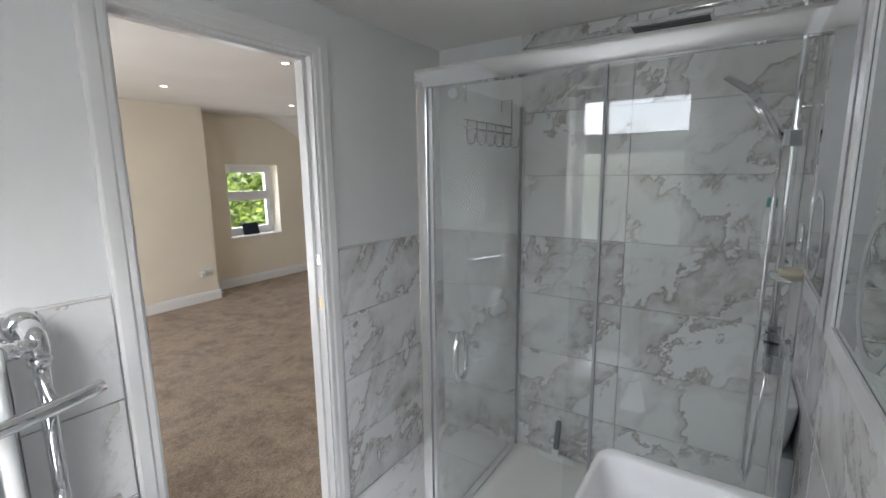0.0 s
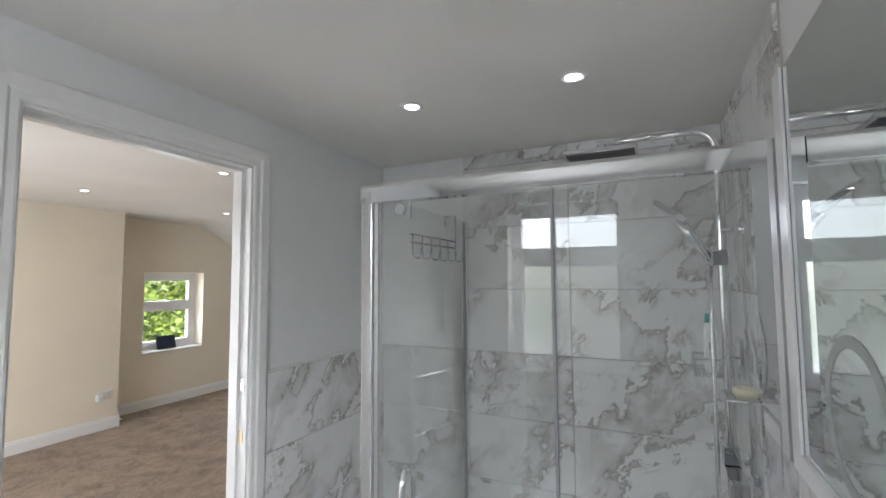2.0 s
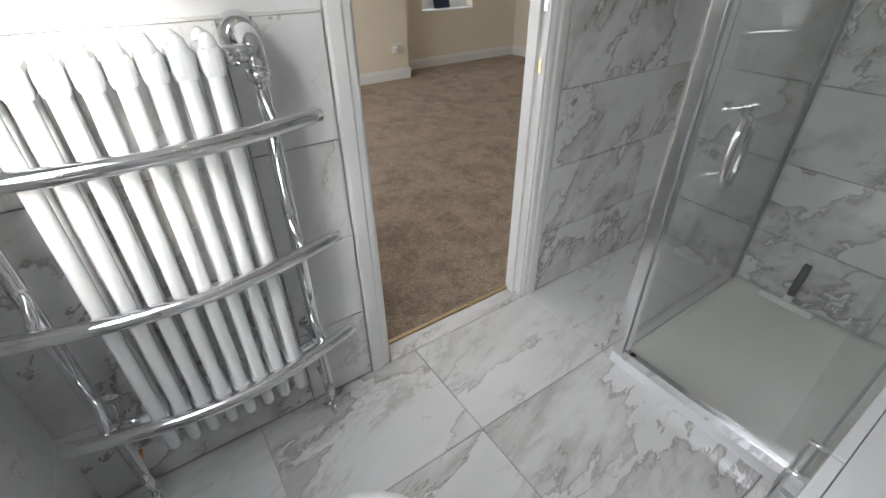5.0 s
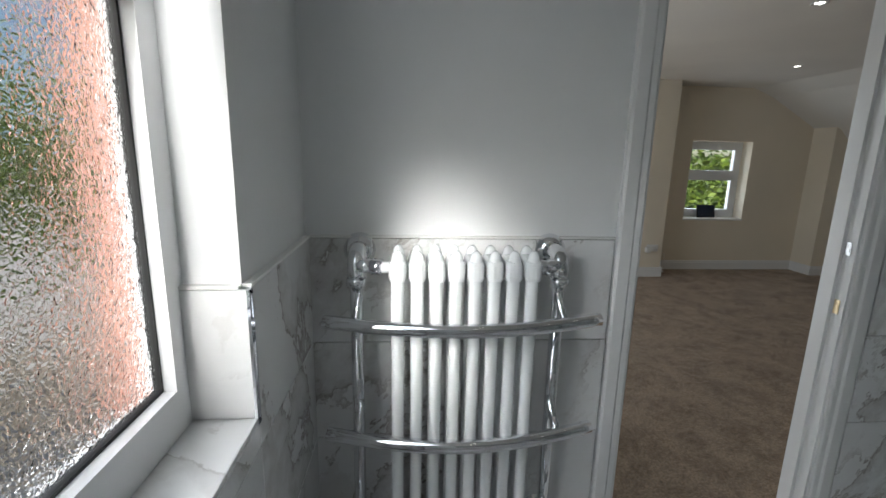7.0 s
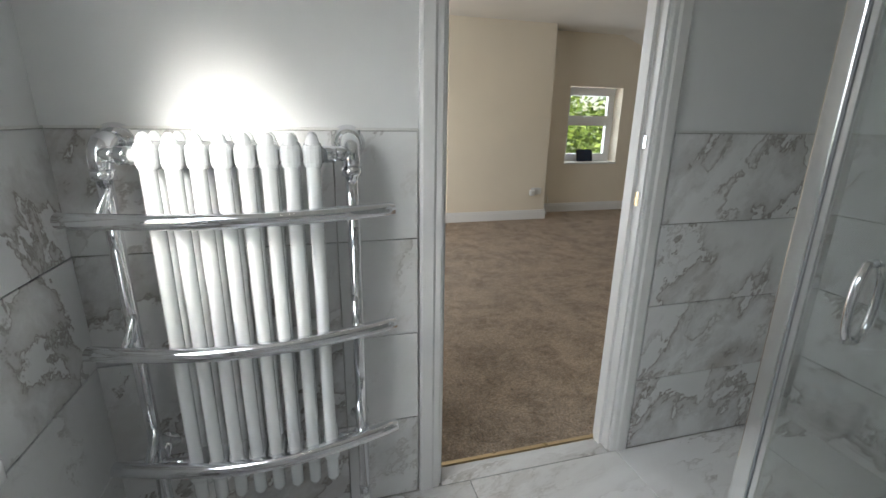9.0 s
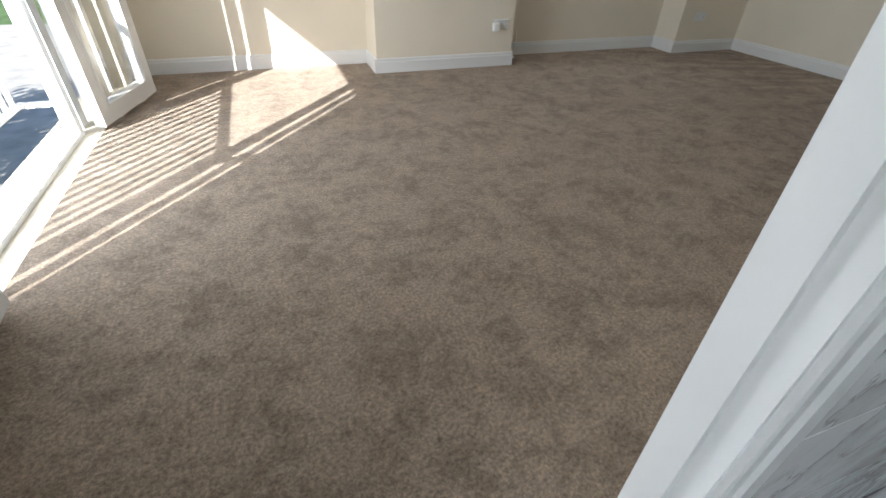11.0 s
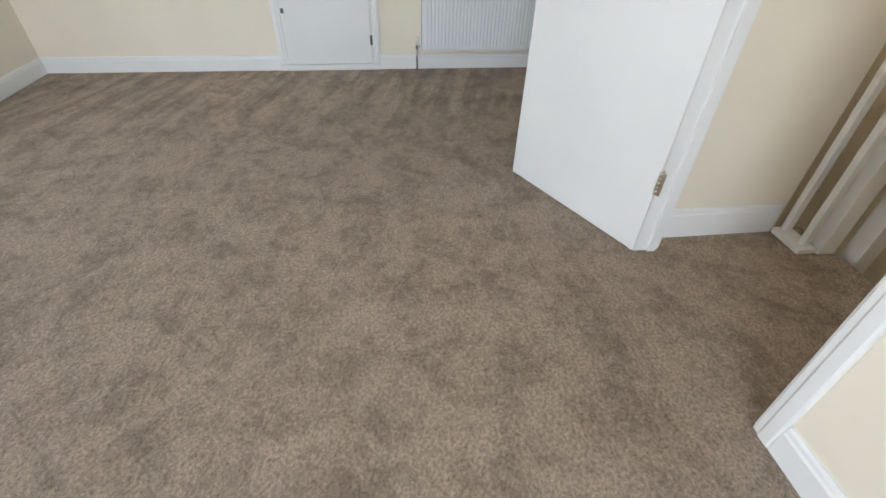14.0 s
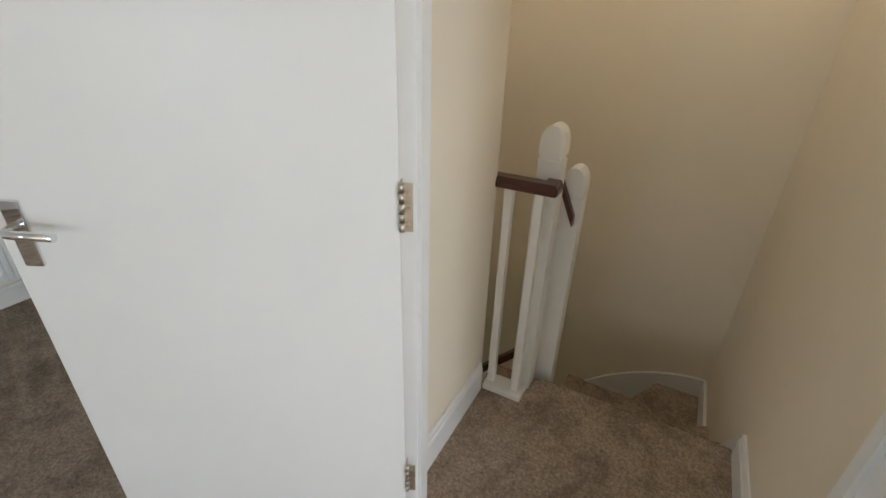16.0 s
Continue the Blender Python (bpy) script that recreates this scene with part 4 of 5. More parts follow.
# ---- bedroom and landing things ----
def gable_window():
    w = thing("window_2", "small white plastic window with an opening top light", "window", kind="structure", at=(3.387, 4.5, 0.655))
    x0, x1, y0, y1, z0, z1 = 2.987, 3.787, 4.48, 4.54, 0.680, 1.66
    zt, f = 1.23, 0.075
    part("window_frame", boxes((x0, x0 + f, y0, y1, z0, z1), (x1 - f, x1, y0, y1, z0, z1), (x0 + f, x1 - f, y0, y1, z0, z0 + f), (x0 + f, x1 - f, y0, y1, z1 - f, z1), (x0 + f, x1 - f, y0, y1, zt - 0.035, zt + 0.035)), UPVC, w)
    t = 0.03
    for a, b in ((z0 + f, zt - 0.035), (zt + 0.035, z1 - f)):
        xa, xb = x0 + f, x1 - f
        part("glazing_bead", boxes((xa, xa + t, y0 - 0.012, y1 - 0.02, a, b), (xb - t, xb, y0 - 0.012, y1 - 0.02, a, b), (xa + t, xb - t, y0 - 0.012, y1 - 0.02, a, a + t), (xa + t, xb - t, y0 - 0.012, y1 - 0.02, b - t, b)), UPVC, w)
        p = part("pane", B(xa + t, xb - t, y0 + 0.02, y0 + 0.026, a + t, b - t), CLEAR, w)
        p.visible_shadow = False
    part("handle", box(B(3.36, 3.41, y0 - 0.026, y0 - 0.012, zt + 0.04, zt + 0.06, bev=0.003), 3.33, 3.44, y0 - 0.042, y0 - 0.026, zt + 0.044, zt + 0.058, bev=0.004), UPVC, w)
    part("window_sill", B(2.985, 3.789, 4.29, 4.48, 0.656, 0.679, bev=0.005), GLOSS, w)
    at_base(w)
    tb = thing("tablet", "dark blue tablet propped on the window sill", "tablet", at=(3.37, 4.40, 0.68))
    m = Matrix.Translation((3.36, 4.405, 0.6805)) @ Matrix.Rotation(radians(-14), 4, 'X')
    for n, bm, mat in (("case", B(-0.125, 0.125, -0.004, 0.004, 0.0, 0.17, bev=0.003), BLACK), ("screen", B(-0.115, 0.115, -0.006, -0.0045, 0.010, 0.160), SCREEN)):
        bm.transform(m)
        part(n, bm, mat, tb)
    bm = B(-0.03, 0.03, -0.001, 0.001, -0.105, 0.0)
    bm.transform(Matrix.Translation((3.36, 4.430, 0.785)) @ Matrix.Rotation(radians(22), 4, 'X'))
    part("stand", bm, BLACK, tb)
    at_base(tb)


gable_window()


def french_door():
    f = thing("french_door_frame", "white plastic French door frame in the side wall", "door frame", kind="structure", at=(-0.82, 2.2, 0))
    x0, x1 = -0.86, -0.79
    part("frame", boxes((x0, x1, FDY0, FDY0 + 0.06, 0, FDZ), (x0, x1, FDY1 - 0.06, FDY1, 0, FDZ), (x0, x1, FDY0 + 0.06, FDY1 - 0.06, FDZ - 0.06, FDZ), (x0, x1, FDY0 + 0.06, FDY1 - 0.06, 0, 0.03)), UPVC, f)
    # added side panels, unseen: white boards with glazed gaps set to cast the sun stripes
    for a, b in ((0.92, 1.22), (1.275, 1.34), (3.02, 3.06), (3.11, 3.21), (3.33, 3.84), (3.92, 4.0)):
        part("sun_slot_panel", B(-0.835, -0.815, a, b, 0.0, FDZ), UPVC, f)
    for a, b in ((1.22, 1.275), (1.34, 1.45), (3.06, 3.11), (3.21, 3.33), (3.84, 3.92)):
        p = part("sun_slot_pane", B(-0.828, -0.822, a, b, 0.0, FDZ), CLEAR, f)
        p.visible_shadow = False
    at_base(f)
    def leaf(name, label, hinge, ang, sgn):
        d = thing(name, label, "door", "French door leaves", at=hinge)
        w, h, s = 0.715, FDZ - 0.10, 0.085
        a = [0, sgn * w]
        lo, hi = min(a), max(a)
        t0, t1 = -0.03, 0.03
        part("sash", boxes((t0, t1, lo, lo + s, 0.03, h), (t0, t1, hi - s, hi, 0.03, h), (t0, t1, lo + s, hi - s, 0.03, 0.03 + s), (t0, t1, lo + s, hi - s, h - s, h)), UPVC, d)
        b = 0.02
        part("glazing_bead", boxes((t0 - 0.006, t1 + 0.006, lo + s - 0.004, lo + s + b, 0.03 + s, h - s), (t0 - 0.006, t1 + 0.006, hi - s - b, hi - s + 0.004, 0.03 + s, h - s),
            (t0 - 0.006, t1 + 0.006, lo + s + b, hi - s - b, 0.026 + s, 0.03 + s + b), (t0 - 0.006, t1 + 0.006, lo + s + b, hi - s - b, h - s - b, h - s + 0.004)), UPVC, d)
        p = part("pane", B(-0.006, 0.006, lo + s + b, hi - s - b, 0.03 + s + b, h - s - b), CLEAR, d)
        p.visible_shadow = False
        hy = hi - 0.04 if sgn > 0 else lo + 0.04
        part("handle", box(B(t1, t1 + 0.012, hy - 0.014, hy + 0.014, 0.93, 1.13, bev=0.003), t1 + 0.035, t1 + 0.05, min(hy, hy - sgn * 0.11), max(hy, hy - sgn * 0.11), 1.05, 1.07, bev=0.004), STEEL, d)
        d.rotation_euler = (0, 0, radians(ang))
    # both leaves swung into the room, lying back along the wall
    leaf("french_door", "glazed white French door leaf swung open into the room", (-0.70, FDY1 + 0.02, 0.0), -15, 1)
    leaf("french_door", "glazed white French door leaf folded back to the wall", (-0.66, FDY0 - 0.075, 0.0), 4, -1)


french_door()


def stair_door():
    d = thing("door", "plain white flush door standing open into the bedroom", "door", at=(2.835, 0.212, 0.008))
    w, h, t = 0.836, 2.01, 0.04
    part("leaf", B(0, w, -t, 0, 0, h, bev=0.002), DOORP, d)
    for z in (0.30, 1.095, 1.78):
        bm = boxes((-0.0035, -0.0005, -t, -0.002, z, z + 0.1))
        box(bm, -0.026, -0.0035, 0.002, 0.005, z, z + 0.1)
        hg = part("hinge", bm, HINGE, d, "worn steel butt hinge")
        bm = bmesh.new()
        for k in range(5):
            tube(bm, [(-0.004, 0.006, z + 0.0205 * k), (-0.004, 0.006, z + 0.0205 * k + 0.018)], 0.006, 10)
        part("knuckle", bm, HINGE, hg)
        bm = bmesh.new()
        for k in range(3):
            tube(bm, [(-0.016, 0.005, z + 0.018 + 0.032 * k), (-0.016, 0.0062, z + 0.018 + 0.032 * k)], 0.004, 10)
        part("screw", bm, CHROME, hg)
    for s in (0, 1):
        y = 0.0 if s else -t
        o = 1 if s else -1
        ys = sorted((y, y + o * 0.009))
        hs = part("handle_plate", B(w - 0.075, w - 0.033, ys[0], ys[1], 0.98, 1.13, bev=0.003), CHROME, d)
        part("lever", T([(w - 0.054, y + o * 0.008, 1.075), (w - 0.054, y + o * 0.045, 1.075), (w - 0.075, y + o * 0.052, 1.076), (w - 0.165, y + o * 0.050, 1.072)], 0.009, 12), CHROME, hs)
    part("latch", boxes((w - 0.001, w + 0.001, -0.031, -0.009, 1.02, 1.08)), STEEL, d)
    d.rotation_euler = (0, 0, radians(26.3))


stair_door()


def knee_cupboard():
    c = thing("cupboard_door", "small white eaves cupboard door in its frame", "cupboard", at=(5.463, 1.72, 0))
    y0, y1, top = 1.365, 2.075, 0.84
    part("architrave", casing(bmesh.new(), "y", y0, y1, top, 5.463, -1, 0.065, 0.018), GLOSS, c)
    part("sill", B(5.43, 5.463, y0 - 0.06, y1 + 0.06, 0.0, 0.045, bev=0.004), GLOSS, c)
    dr = part("door", B(5.447, 5.462, y0 + 0.004, y1 - 0.004, 0.05, top - 0.004, bev=0.002), DOORP, c)
    for z in (0.2, 0.66):
        part("hinge", B(5.438, 5.447, y0 - 0.006, y0 + 0.014, z, z + 0.075, bev=0.002), GREYPL, dr)
    part("catch", B(5.436, 5.447, y1 - 0.035, y1 - 0.012, 0.44, 0.475, bev=0.003), GREYPL, dr)
    at_base(c)


knee_cupboard()


def panel_radiator():
    r = thing("radiator", "white ribbed panel radiator on the low wall", "radiator", at=(5.463, 0.42, 0.16))
    y0, y1, z0, z1, x = -0.0 + 0.215, 0.945, 0.17, 0.815, 5.365
    y0 = -0.16
    bm = bmesh.new()
    lo = []
    n = 36
    pitch = (y1 - y0 - 0.04) / n
    pts = [(y0, x + 0.012), (y0 + 0.02, x + 0.008)]
    for k in range(n):
        a = y0 + 0.02 + k * pitch
        pts += [(a + pitch * 0.12, x + 0.008), (a + pitch * 0.28, x), (a + pitch * 0.72, x), (a + pitch * 0.88, x + 0.008)]
    pts += [(y1 - 0.02, x + 0.008), (y1, x + 0.012), (y1, x + 0.03), (y0, x + 0.03)]
    def ring(z, push):
        return [Vector((px + (push if px < x + 0.02 else 0), py, z)) for py, px in pts]
    def flat(z):
        return [Vector((max(px, x + 0.006) if px < x + 0.02 else px, py, z)) for py, px in pts]
    sweep(bm, [flat(z0), flat(z0 + 0.03), ring(z0 + 0.05, 0), ring(z1 - 0.05, 0), flat(z1 - 0.03), flat(z1)], smooth=False)
    part("panel", bm, ENAMEL, r)
    part("back_panel", B(x + 0.06, x + 0.075, y0, y1, z0, z1, bev=0.003), ENAMEL, r)
    bm = bmesh.new()
    for k in range(44):
        yy = y0 + 0.02 + k * (y1 - y0 - 0.04) / 43
        box(bm, x + 0.012, x + 0.075, yy - 0.003, yy + 0.003, z1 - 0.006, z1 + 0.002)
    box(bm, x + 0.002, x + 0.012, y0, y1, z1, z1 + 0.008)
    box(bm, x + 0.072, x + 0.080, y0, y1, z1, z1 + 0.008)
    part("top_grille", bm, ENAMEL, r)
    part("side_cover", B(x + 0.004, x + 0.08, y1, y1 + 0.004, z0 + 0.02, z1 + 0.006), ENAMEL, r)
    part("valve", tube(tube(T([(x + 0.04, y1 + 0.004, z0 + 0.03), (x + 0.04, y1 + 0.05, z0 + 0.03)], 0.010, 10), [(x + 0.04, y1 + 0.045, 0.0), (x + 0.04, y1 + 0.045, z0 + 0.045)], 0.008, 10), [(x + 0.04, y1 + 0.045, z0 + 0.01), (x + 0.04, y1 + 0.045, z0 + 0.05)], 0.014, 12), CHROME, r)
    part("valve_cap", T([(x + 0.04, y1 + 0.045, z0 + 0.05), (x + 0.04, y1 + 0.045, z0 + 0.095), (x + 0.04, y1 + 0.045, z0 + 0.10)], 0.015, 14, [0.016, 0.014, 0.010]), PLASTIC, r)
    at_base(r)


panel_radiator()


def socket(name, x, y, z, label, plugs):
    s = thing(name, label, "socket", at=(x, y, z))
    pl = part("plate", B(x - 0.073, x + 0.073, y - 0.009, y - 0.0005, z - 0.043, z + 0.043, bev=0.003), PLASTIC, s)
    for k in (-1, 1):
        part("switch", B(x + k * 0.022 - 0.007, x + k * 0.022 + 0.007, y - 0.012, y - 0.009, z + 0.012, z + 0.030, bev=0.001), PLASTIC, pl)
        part("pin_holes", boxes((x + k * 0.042 - 0.002, x + k * 0.042 + 0.002, y - 0.0096, y - 0.0089, z - 0.002, z + 0.006), (x + k * 0.042 - 0.013, x + k * 0.042 - 0.007, y - 0.0096, y - 0.0089, z - 0.018, z - 0.014), (x + k * 0.042 + 0.007, x + k * 0.042 + 0.013, y - 0.0096, y - 0.0089, z - 0.018, z - 0.014)), BLACK, s)
    at_base(s)
    if plugs:
        p = thing("plug_adaptor", "white plug-in adaptor in the wall socket", "plug", at=(x - 0.06, y - 0.01, z - 0.02))
        part("body", B(x - 0.098, x - 0.038, y - 0.062, y - 0.0125, z - 0.05, z + 0.018, bev=0.008), PLASTIC, p)
        part("face", B(x - 0.088, x - 0.048, y - 0.065, y - 0.062, z - 0.04, z + 0.008, bev=0.002), PLASTIC, p)
        at_base(p)


socket("double_socket", 2.40, 3.937, 0.36, "white double wall socket on the chimney breast", True)
socket("double_socket", 4.83, 3.993, 0.36, "white double wall socket on the boxed pier", False)


def aerial_cable():
    c = thing("aerial_cable", "thin white aerial cable hanging from the alcove corner", "cable", at=(2.6, 4.25, 0.05))
    part("wire", tube(T([(2.56, 4.285, 0.10), (2.58, 4.22, 0.10), (2.60, 4.12, 0.06), (2.585, 4.02, 0.09), (2.60, 4.0, 0.14), (2.63, 4.03, 0.19), (2.66, 4.10, 0.26)], 0.003, 8), [(2.56, 4.285, 0.1), (2.56, 4.0, 0.07), (2.552, 3.94, 0.08)], 0.003, 8), PLASTIC, c)
    part("plug", T([(2.552, 3.94, 0.08), (2.556, 3.90, 0.07)], 0.008, 10), PLASTIC, c)
    at_base(c)


aerial_cable()


def balustrade():
    b = thing("balustrade", "white painted balustrade with dark mahogany handrail", "balustrade", at=(2.84, -0.58, 0))
    part("base_rail", B(2.745, 2.921, -0.625, -0.535, 0.0, 0.028, bev=0.004), GLOSS, b)
    for x in (2.782, 2.895):
        part("baluster", B(x - 0.016, x + 0.016, -0.596, -0.564, 0.028, 0.945, bev=0.003), GLOSS, b)
    bm = bmesh.new()
    pr = [(-0.03, 0.945), (-0.034, 0.965), (-0.022, 0.985), (0.022, 0.985), (0.034, 0.965), (0.03, 0.945)]
    sweep(bm, [[Vector((x, -0.58 + a, z)) for a, z in pr] for x in (2.725, 2.975)], smooth=False)
    part("handrail", bm, MAHOG, b)
    def newel(x, y, z0, z1):
        bm = bmesh.new()
        w = 0.042
        box(bm, x - w, x + w, y - w, y + w, z0, z1 - 0.12, bev=0.003)
        box(bm, x - w + 0.006, x + w - 0.006, y - w + 0.006, y + w - 0.006, z1 - 0.12, z1 - 0.105)
        n = 10
        lo = []
        for k in range(n + 1):
            a = math.pi * k / n
            lo.append((x + w * math.cos(a), z1 - 0.063 + 0.063 * math.sin(a)))
        lo += [(x - w, z1 - 0.105), (x + w, z1 - 0.105)]
        sweep(bm, [[Vector((px, yy, pz)) for px, pz in lo] for yy in (y - w, y + w)], smooth=False)
        return bm
    part("newel_post", newel(2.78, -0.675, -0.4, 1.165), GLOSS, b)
    part("newel_post", newel(2.715, -0.82, -1.2, 0.99), GLOSS, b)
    bm = bmesh.new()
    pr = [(-0.028, -0.02), (-0.03, 0.0), (-0.02, 0.02), (0.02, 0.02), (0.03, 0.0), (0.028, -0.02)]
    sweep(bm, [[Vector((x, -0.82 + a, z + c)) for a, c in pr] for x, z in ((2.758, 0.75), (2.80, 0.62), (2.87, 0.02), (4.3, -1.5))], smooth=False)
    part("lower_handrail", bm, MAHOG, b)
    bm = bmesh.new()
    sweep(bm, [[Vector((x, -0.757 + a * 0.7, z + c)) for a, c in pr] for x, z in ((2.75, 0.925), (2.69, 0.79))], smooth=False)
    part("winder_handrail", bm, MAHOG, b)
    bm = bmesh.new()
    sweep(bm, [[Vector((2.752 + a, y, z)) for a, z in [(-0.03, 0.944), (-0.034, 0.965), (-0.022, 0.9845), (0.022, 0.9845), (0.034, 0.965), (0.03, 0.944)]] for y in (-0.56, -0.634)], smooth=False)
    part("handrail_return", bm, MAHOG, b)
    at_base(b)


balustrade()


def stairs():
    s = thing("staircase", "brown carpeted winding stairs going down from the landing", "stairs", kind="structure", at=(2.4, -1.2, -0.2))
    R = 0.19
    px, py = 2.715, -0.72
    def tread(name, pts, z):
        bm = bmesh.new()
        sweep(bm, [[Vector((x, y, z - 0.6)) for x, y in pts], [Vector((x, y, z)) for x, y in pts]], smooth=False)
        part(name, bm, CARPET, s)
    # nosing of the landing, then four winders round the newel, then straight steps
    part("nosing", T([(1.92, -0.722, -0.014), (2.69, -0.722, -0.014)], 0.016, 12), CARPET, s)
    tread("tread", [(px, py), (1.922, py - 0.002), (1.922, -0.95)], -R)
    tread("tread", [(px, py - 0.001), (1.922, -0.951), (1.922, -1.25)], -2 * R)
    tread("tread", [(px, py - 0.002), (1.922, -1.251), (1.922, -1.698), (2.17, -1.698)], -3 * R)
    tread("tread", [(px, py - 0.003), (2.171, -1.698), (2.72, -1.698)], -4 * R)
    for k in range(9):
        x = 2.722 + 0.225 * k
        tread("tread", [(x, -0.70), (x, -1.698), (x + 0.224, -1.698), (x + 0.224, -0.70)], -(5 + k) * R)
    # string boards against the walls
    bm = bmesh.new()
    top = [(1.925 + 0.8 * k / 12, -0.44 - 0.02 * k / 12 - 0.42 * (k / 12) ** 2) for k in range(13)]
    lo = [[Vector((x, -1.699, z - 0.7)), Vector((x, -1.683, z - 0.7)), Vector((x, -1.683, z)), Vector((x, -1.699, z))] for x, z in top]
    sweep(bm, lo, smooth=False)
    part("string_board", bm, GLOSS, s)
    bm = bmesh.new()
    side = [(-0.715 - 0.97 * k / 12, 0.10 - 0.545 * math.sin(0.5 * math.pi * min(1, k / 7.5))) for k in range(13)]
    sweep(bm, [[Vector((1.9205, y, z - 0.7)), Vector((1.936, y, z - 0.7)), Vector((1.936, y, z)), Vector((1.9205, y, z))] for y, z in side], smooth=False)
    part("string_board", bm, GLOSS, s)
    at_base(s)


stairs()
# out-of-view downlights with fill lamps, added to brighten the stairwell
for lx in (2.4, 3.6):
    downlight(lx, -1.2, 2.45, "round white recessed downlight, lit, added out of view over the stairs", "stair downlights")
    ld = bpy.data.lights.new("stair_fill_lamp", 'AREA')
    ld.shape, ld.size, ld.energy, ld.color = 'DISK', 0.06, 0.82, (1.0, 0.80, 0.55)
    new("stair_fill_lamp", ld).matrix_world = look((lx, -1.2, 2.444), (lx, -1.199, 0))
skirting("baseboard_landing_right", "y", -0.70, 0.0, 1.92, 1, 0.12)


# ---- outside ----
structure("ground", B(-120, 120, -120, 160, -3.2, -3.05), GRASS, "grassy ground outside the house", "ground")
structure("pavement_patio", B(-30, -1.2, -8, 26, -3.05, -3.0), PAVE, "pale paved yard outside", "paving")


def leafy(name, label, cx, cy, z0, rx, ry, rz, count, size, seed):
    t = thing(name, label, "tree", at=(cx, cy, -3.05))
    rnd = random.Random(seed)
    bm = T([(cx, cy, -3.05), (cx + 0.1, cy, -1.8), (cx - 0.05, cy + 0.1, z0)], 0.15, 10, [0.2, 0.14, 0.06])
    for k in range(7):
        a = 2 * math.pi * k / 7
        tube(bm, [(cx, cy, z0 - rz * 0.6), (cx + rx * 0.4 * math.cos(a), cy + ry * 0.4 * math.sin(a), z0), (cx + rx * 0.75 * math.cos(a), cy + ry * 0.75 * math.sin(a), z0 + rz * rnd.uniform(-0.2, 0.5))], 0.04, 6, [0.07, 0.04, 0.015])
    part("trunk", bm, BARK, t)
    clumps = []
    for _ in range(60):
        a, b, r = rnd.uniform(0, 2 * math.pi), rnd.uniform(-1, 1), rnd.uniform(0.55, 1.0)
        c = math.sqrt(1 - b * b)
        clumps.append(Vector((cx + rx * r * c * math.cos(a), cy + ry * r * c * math.sin(a), z0 + rz * r * b)))
    vs, fs = [], []
    for _ in range(count):
        c = rnd.choice(clumps)
        p = c + Vector((rnd.gauss(0, rx * 0.17), rnd.gauss(0, ry * 0.17), rnd.gauss(0, rz * 0.17)))
        u = Vector((rnd.uniform(-1, 1), rnd.uniform(-1, 1), rnd.uniform(-0.6, 0.6))).normalized()
        v = u.cross(Vector((rnd.uniform(-1, 1), rnd.uniform(-1, 1), rnd.uniform(-1, 1)))).normalized()
        s = size * rnd.uniform(0.6, 1.3)
        i = len(vs)
        vs += [p - u * s, p + v * s * 0.45, p + u * s, p - v * s * 0.45]
        fs.append((i, i + 1, i + 2, i + 3))
    me = bpy.data.meshes.new("crown")
    me.from_pydata([tuple(q) for q in vs], [], fs)
    me.materials.append(LEAF)
    o = new("crown", me)
    o.parent = t
    for c in t.children:
        c.data.transform(Matrix.Translation(-t.location))


leafy("tree", "sunlit bright green leafy tree outside the gable window", 4.6, 9.6, -0.1, 2.2, 1.4, 1.75, 14000, 0.085, 3)
leafy("tree", "broad green leafy tree beyond the yard", 8.2, 12.5, 0.0, 3.0, 2.0, 1.9, 9000, 0.12, 5)
leafy("tree", "dark green leafy tree seen through the textured glass", -8.0, 7.5, 1.2, 3.6, 3.6, 1.5, 11000, 0.14, 8)
leafy("tree", "green garden tree at the edge of the yard", -11.0, -2.0, 0.6, 2.4, 3.4, 2.2, 9000, 0.13, 9)


def garden_fence():
    f = thing("garden_fence", "weathered beige timber board fence with a dark top rail", "fence", at=(-7.5, 5.0, -3.05))
    me = mesh_of("board", B(0.0, 0.118, -0.011, 0.011, 0.03, 1.74, bev=0.003, seg=1), FENCE)
    for k in range(100):
        o = new("board", me)
        o.parent = f
        o.location = (-6.2 + 0.125 * k, 0.006 * (k % 2), 0)
    part("top_rail", B(-6.25, 6.4, -0.04, 0.05, 1.74, 1.80, bev=0.006), BARK, f, "dark stained top rail")
    for k in range(6):
        x = -6.0 + 2.4 * k
        part("post", B(x - 0.05, x + 0.05, 0.03, 0.13, 0.0, 1.739), FENCE, f)


garden_fence()


def juliet_balcony():
    b = thing("balcony_rail", "white metal balcony rail with upright bars outside the doors", "balcony rail", at=(-1.25, 2.2, 0.0))
    x = -1.25
    part("top_rail", B(x - 0.025, x + 0.025, 0.9, 3.5, 1.075, 1.105, bev=0.004), UPVC, b)
    part("bottom_rail", B(x - 0.018, x + 0.018, 0.9, 3.5, 0.04, 0.07, bev=0.003), UPVC, b)
    for k in range(25):
        y = 0.95 + 0.104 * k
        part("bar", B(x - 0.012, x + 0.012, y - 0.012, y + 0.012, 0.07, 1.075), UPVC, b)
    for y in (0.9, 3.5):
        part("wall_fixing", boxes((x, -1.0, y - 0.02, y + 0.02, 1.075, 1.105), (x, -1.0, y - 0.02, y + 0.02, 0.04, 0.07)), UPVC, b)
    at_base(b)


juliet_balcony()
# unseen board, added to trim the upper edge of the bedroom sun patch
structure("sun_cut_board", boxes((-1.5, -1.0, 0.3, 5.2, 2.13, 2.30)), UPVC, "added white board, unseen, that cuts off the sun above the French doors", "eaves")

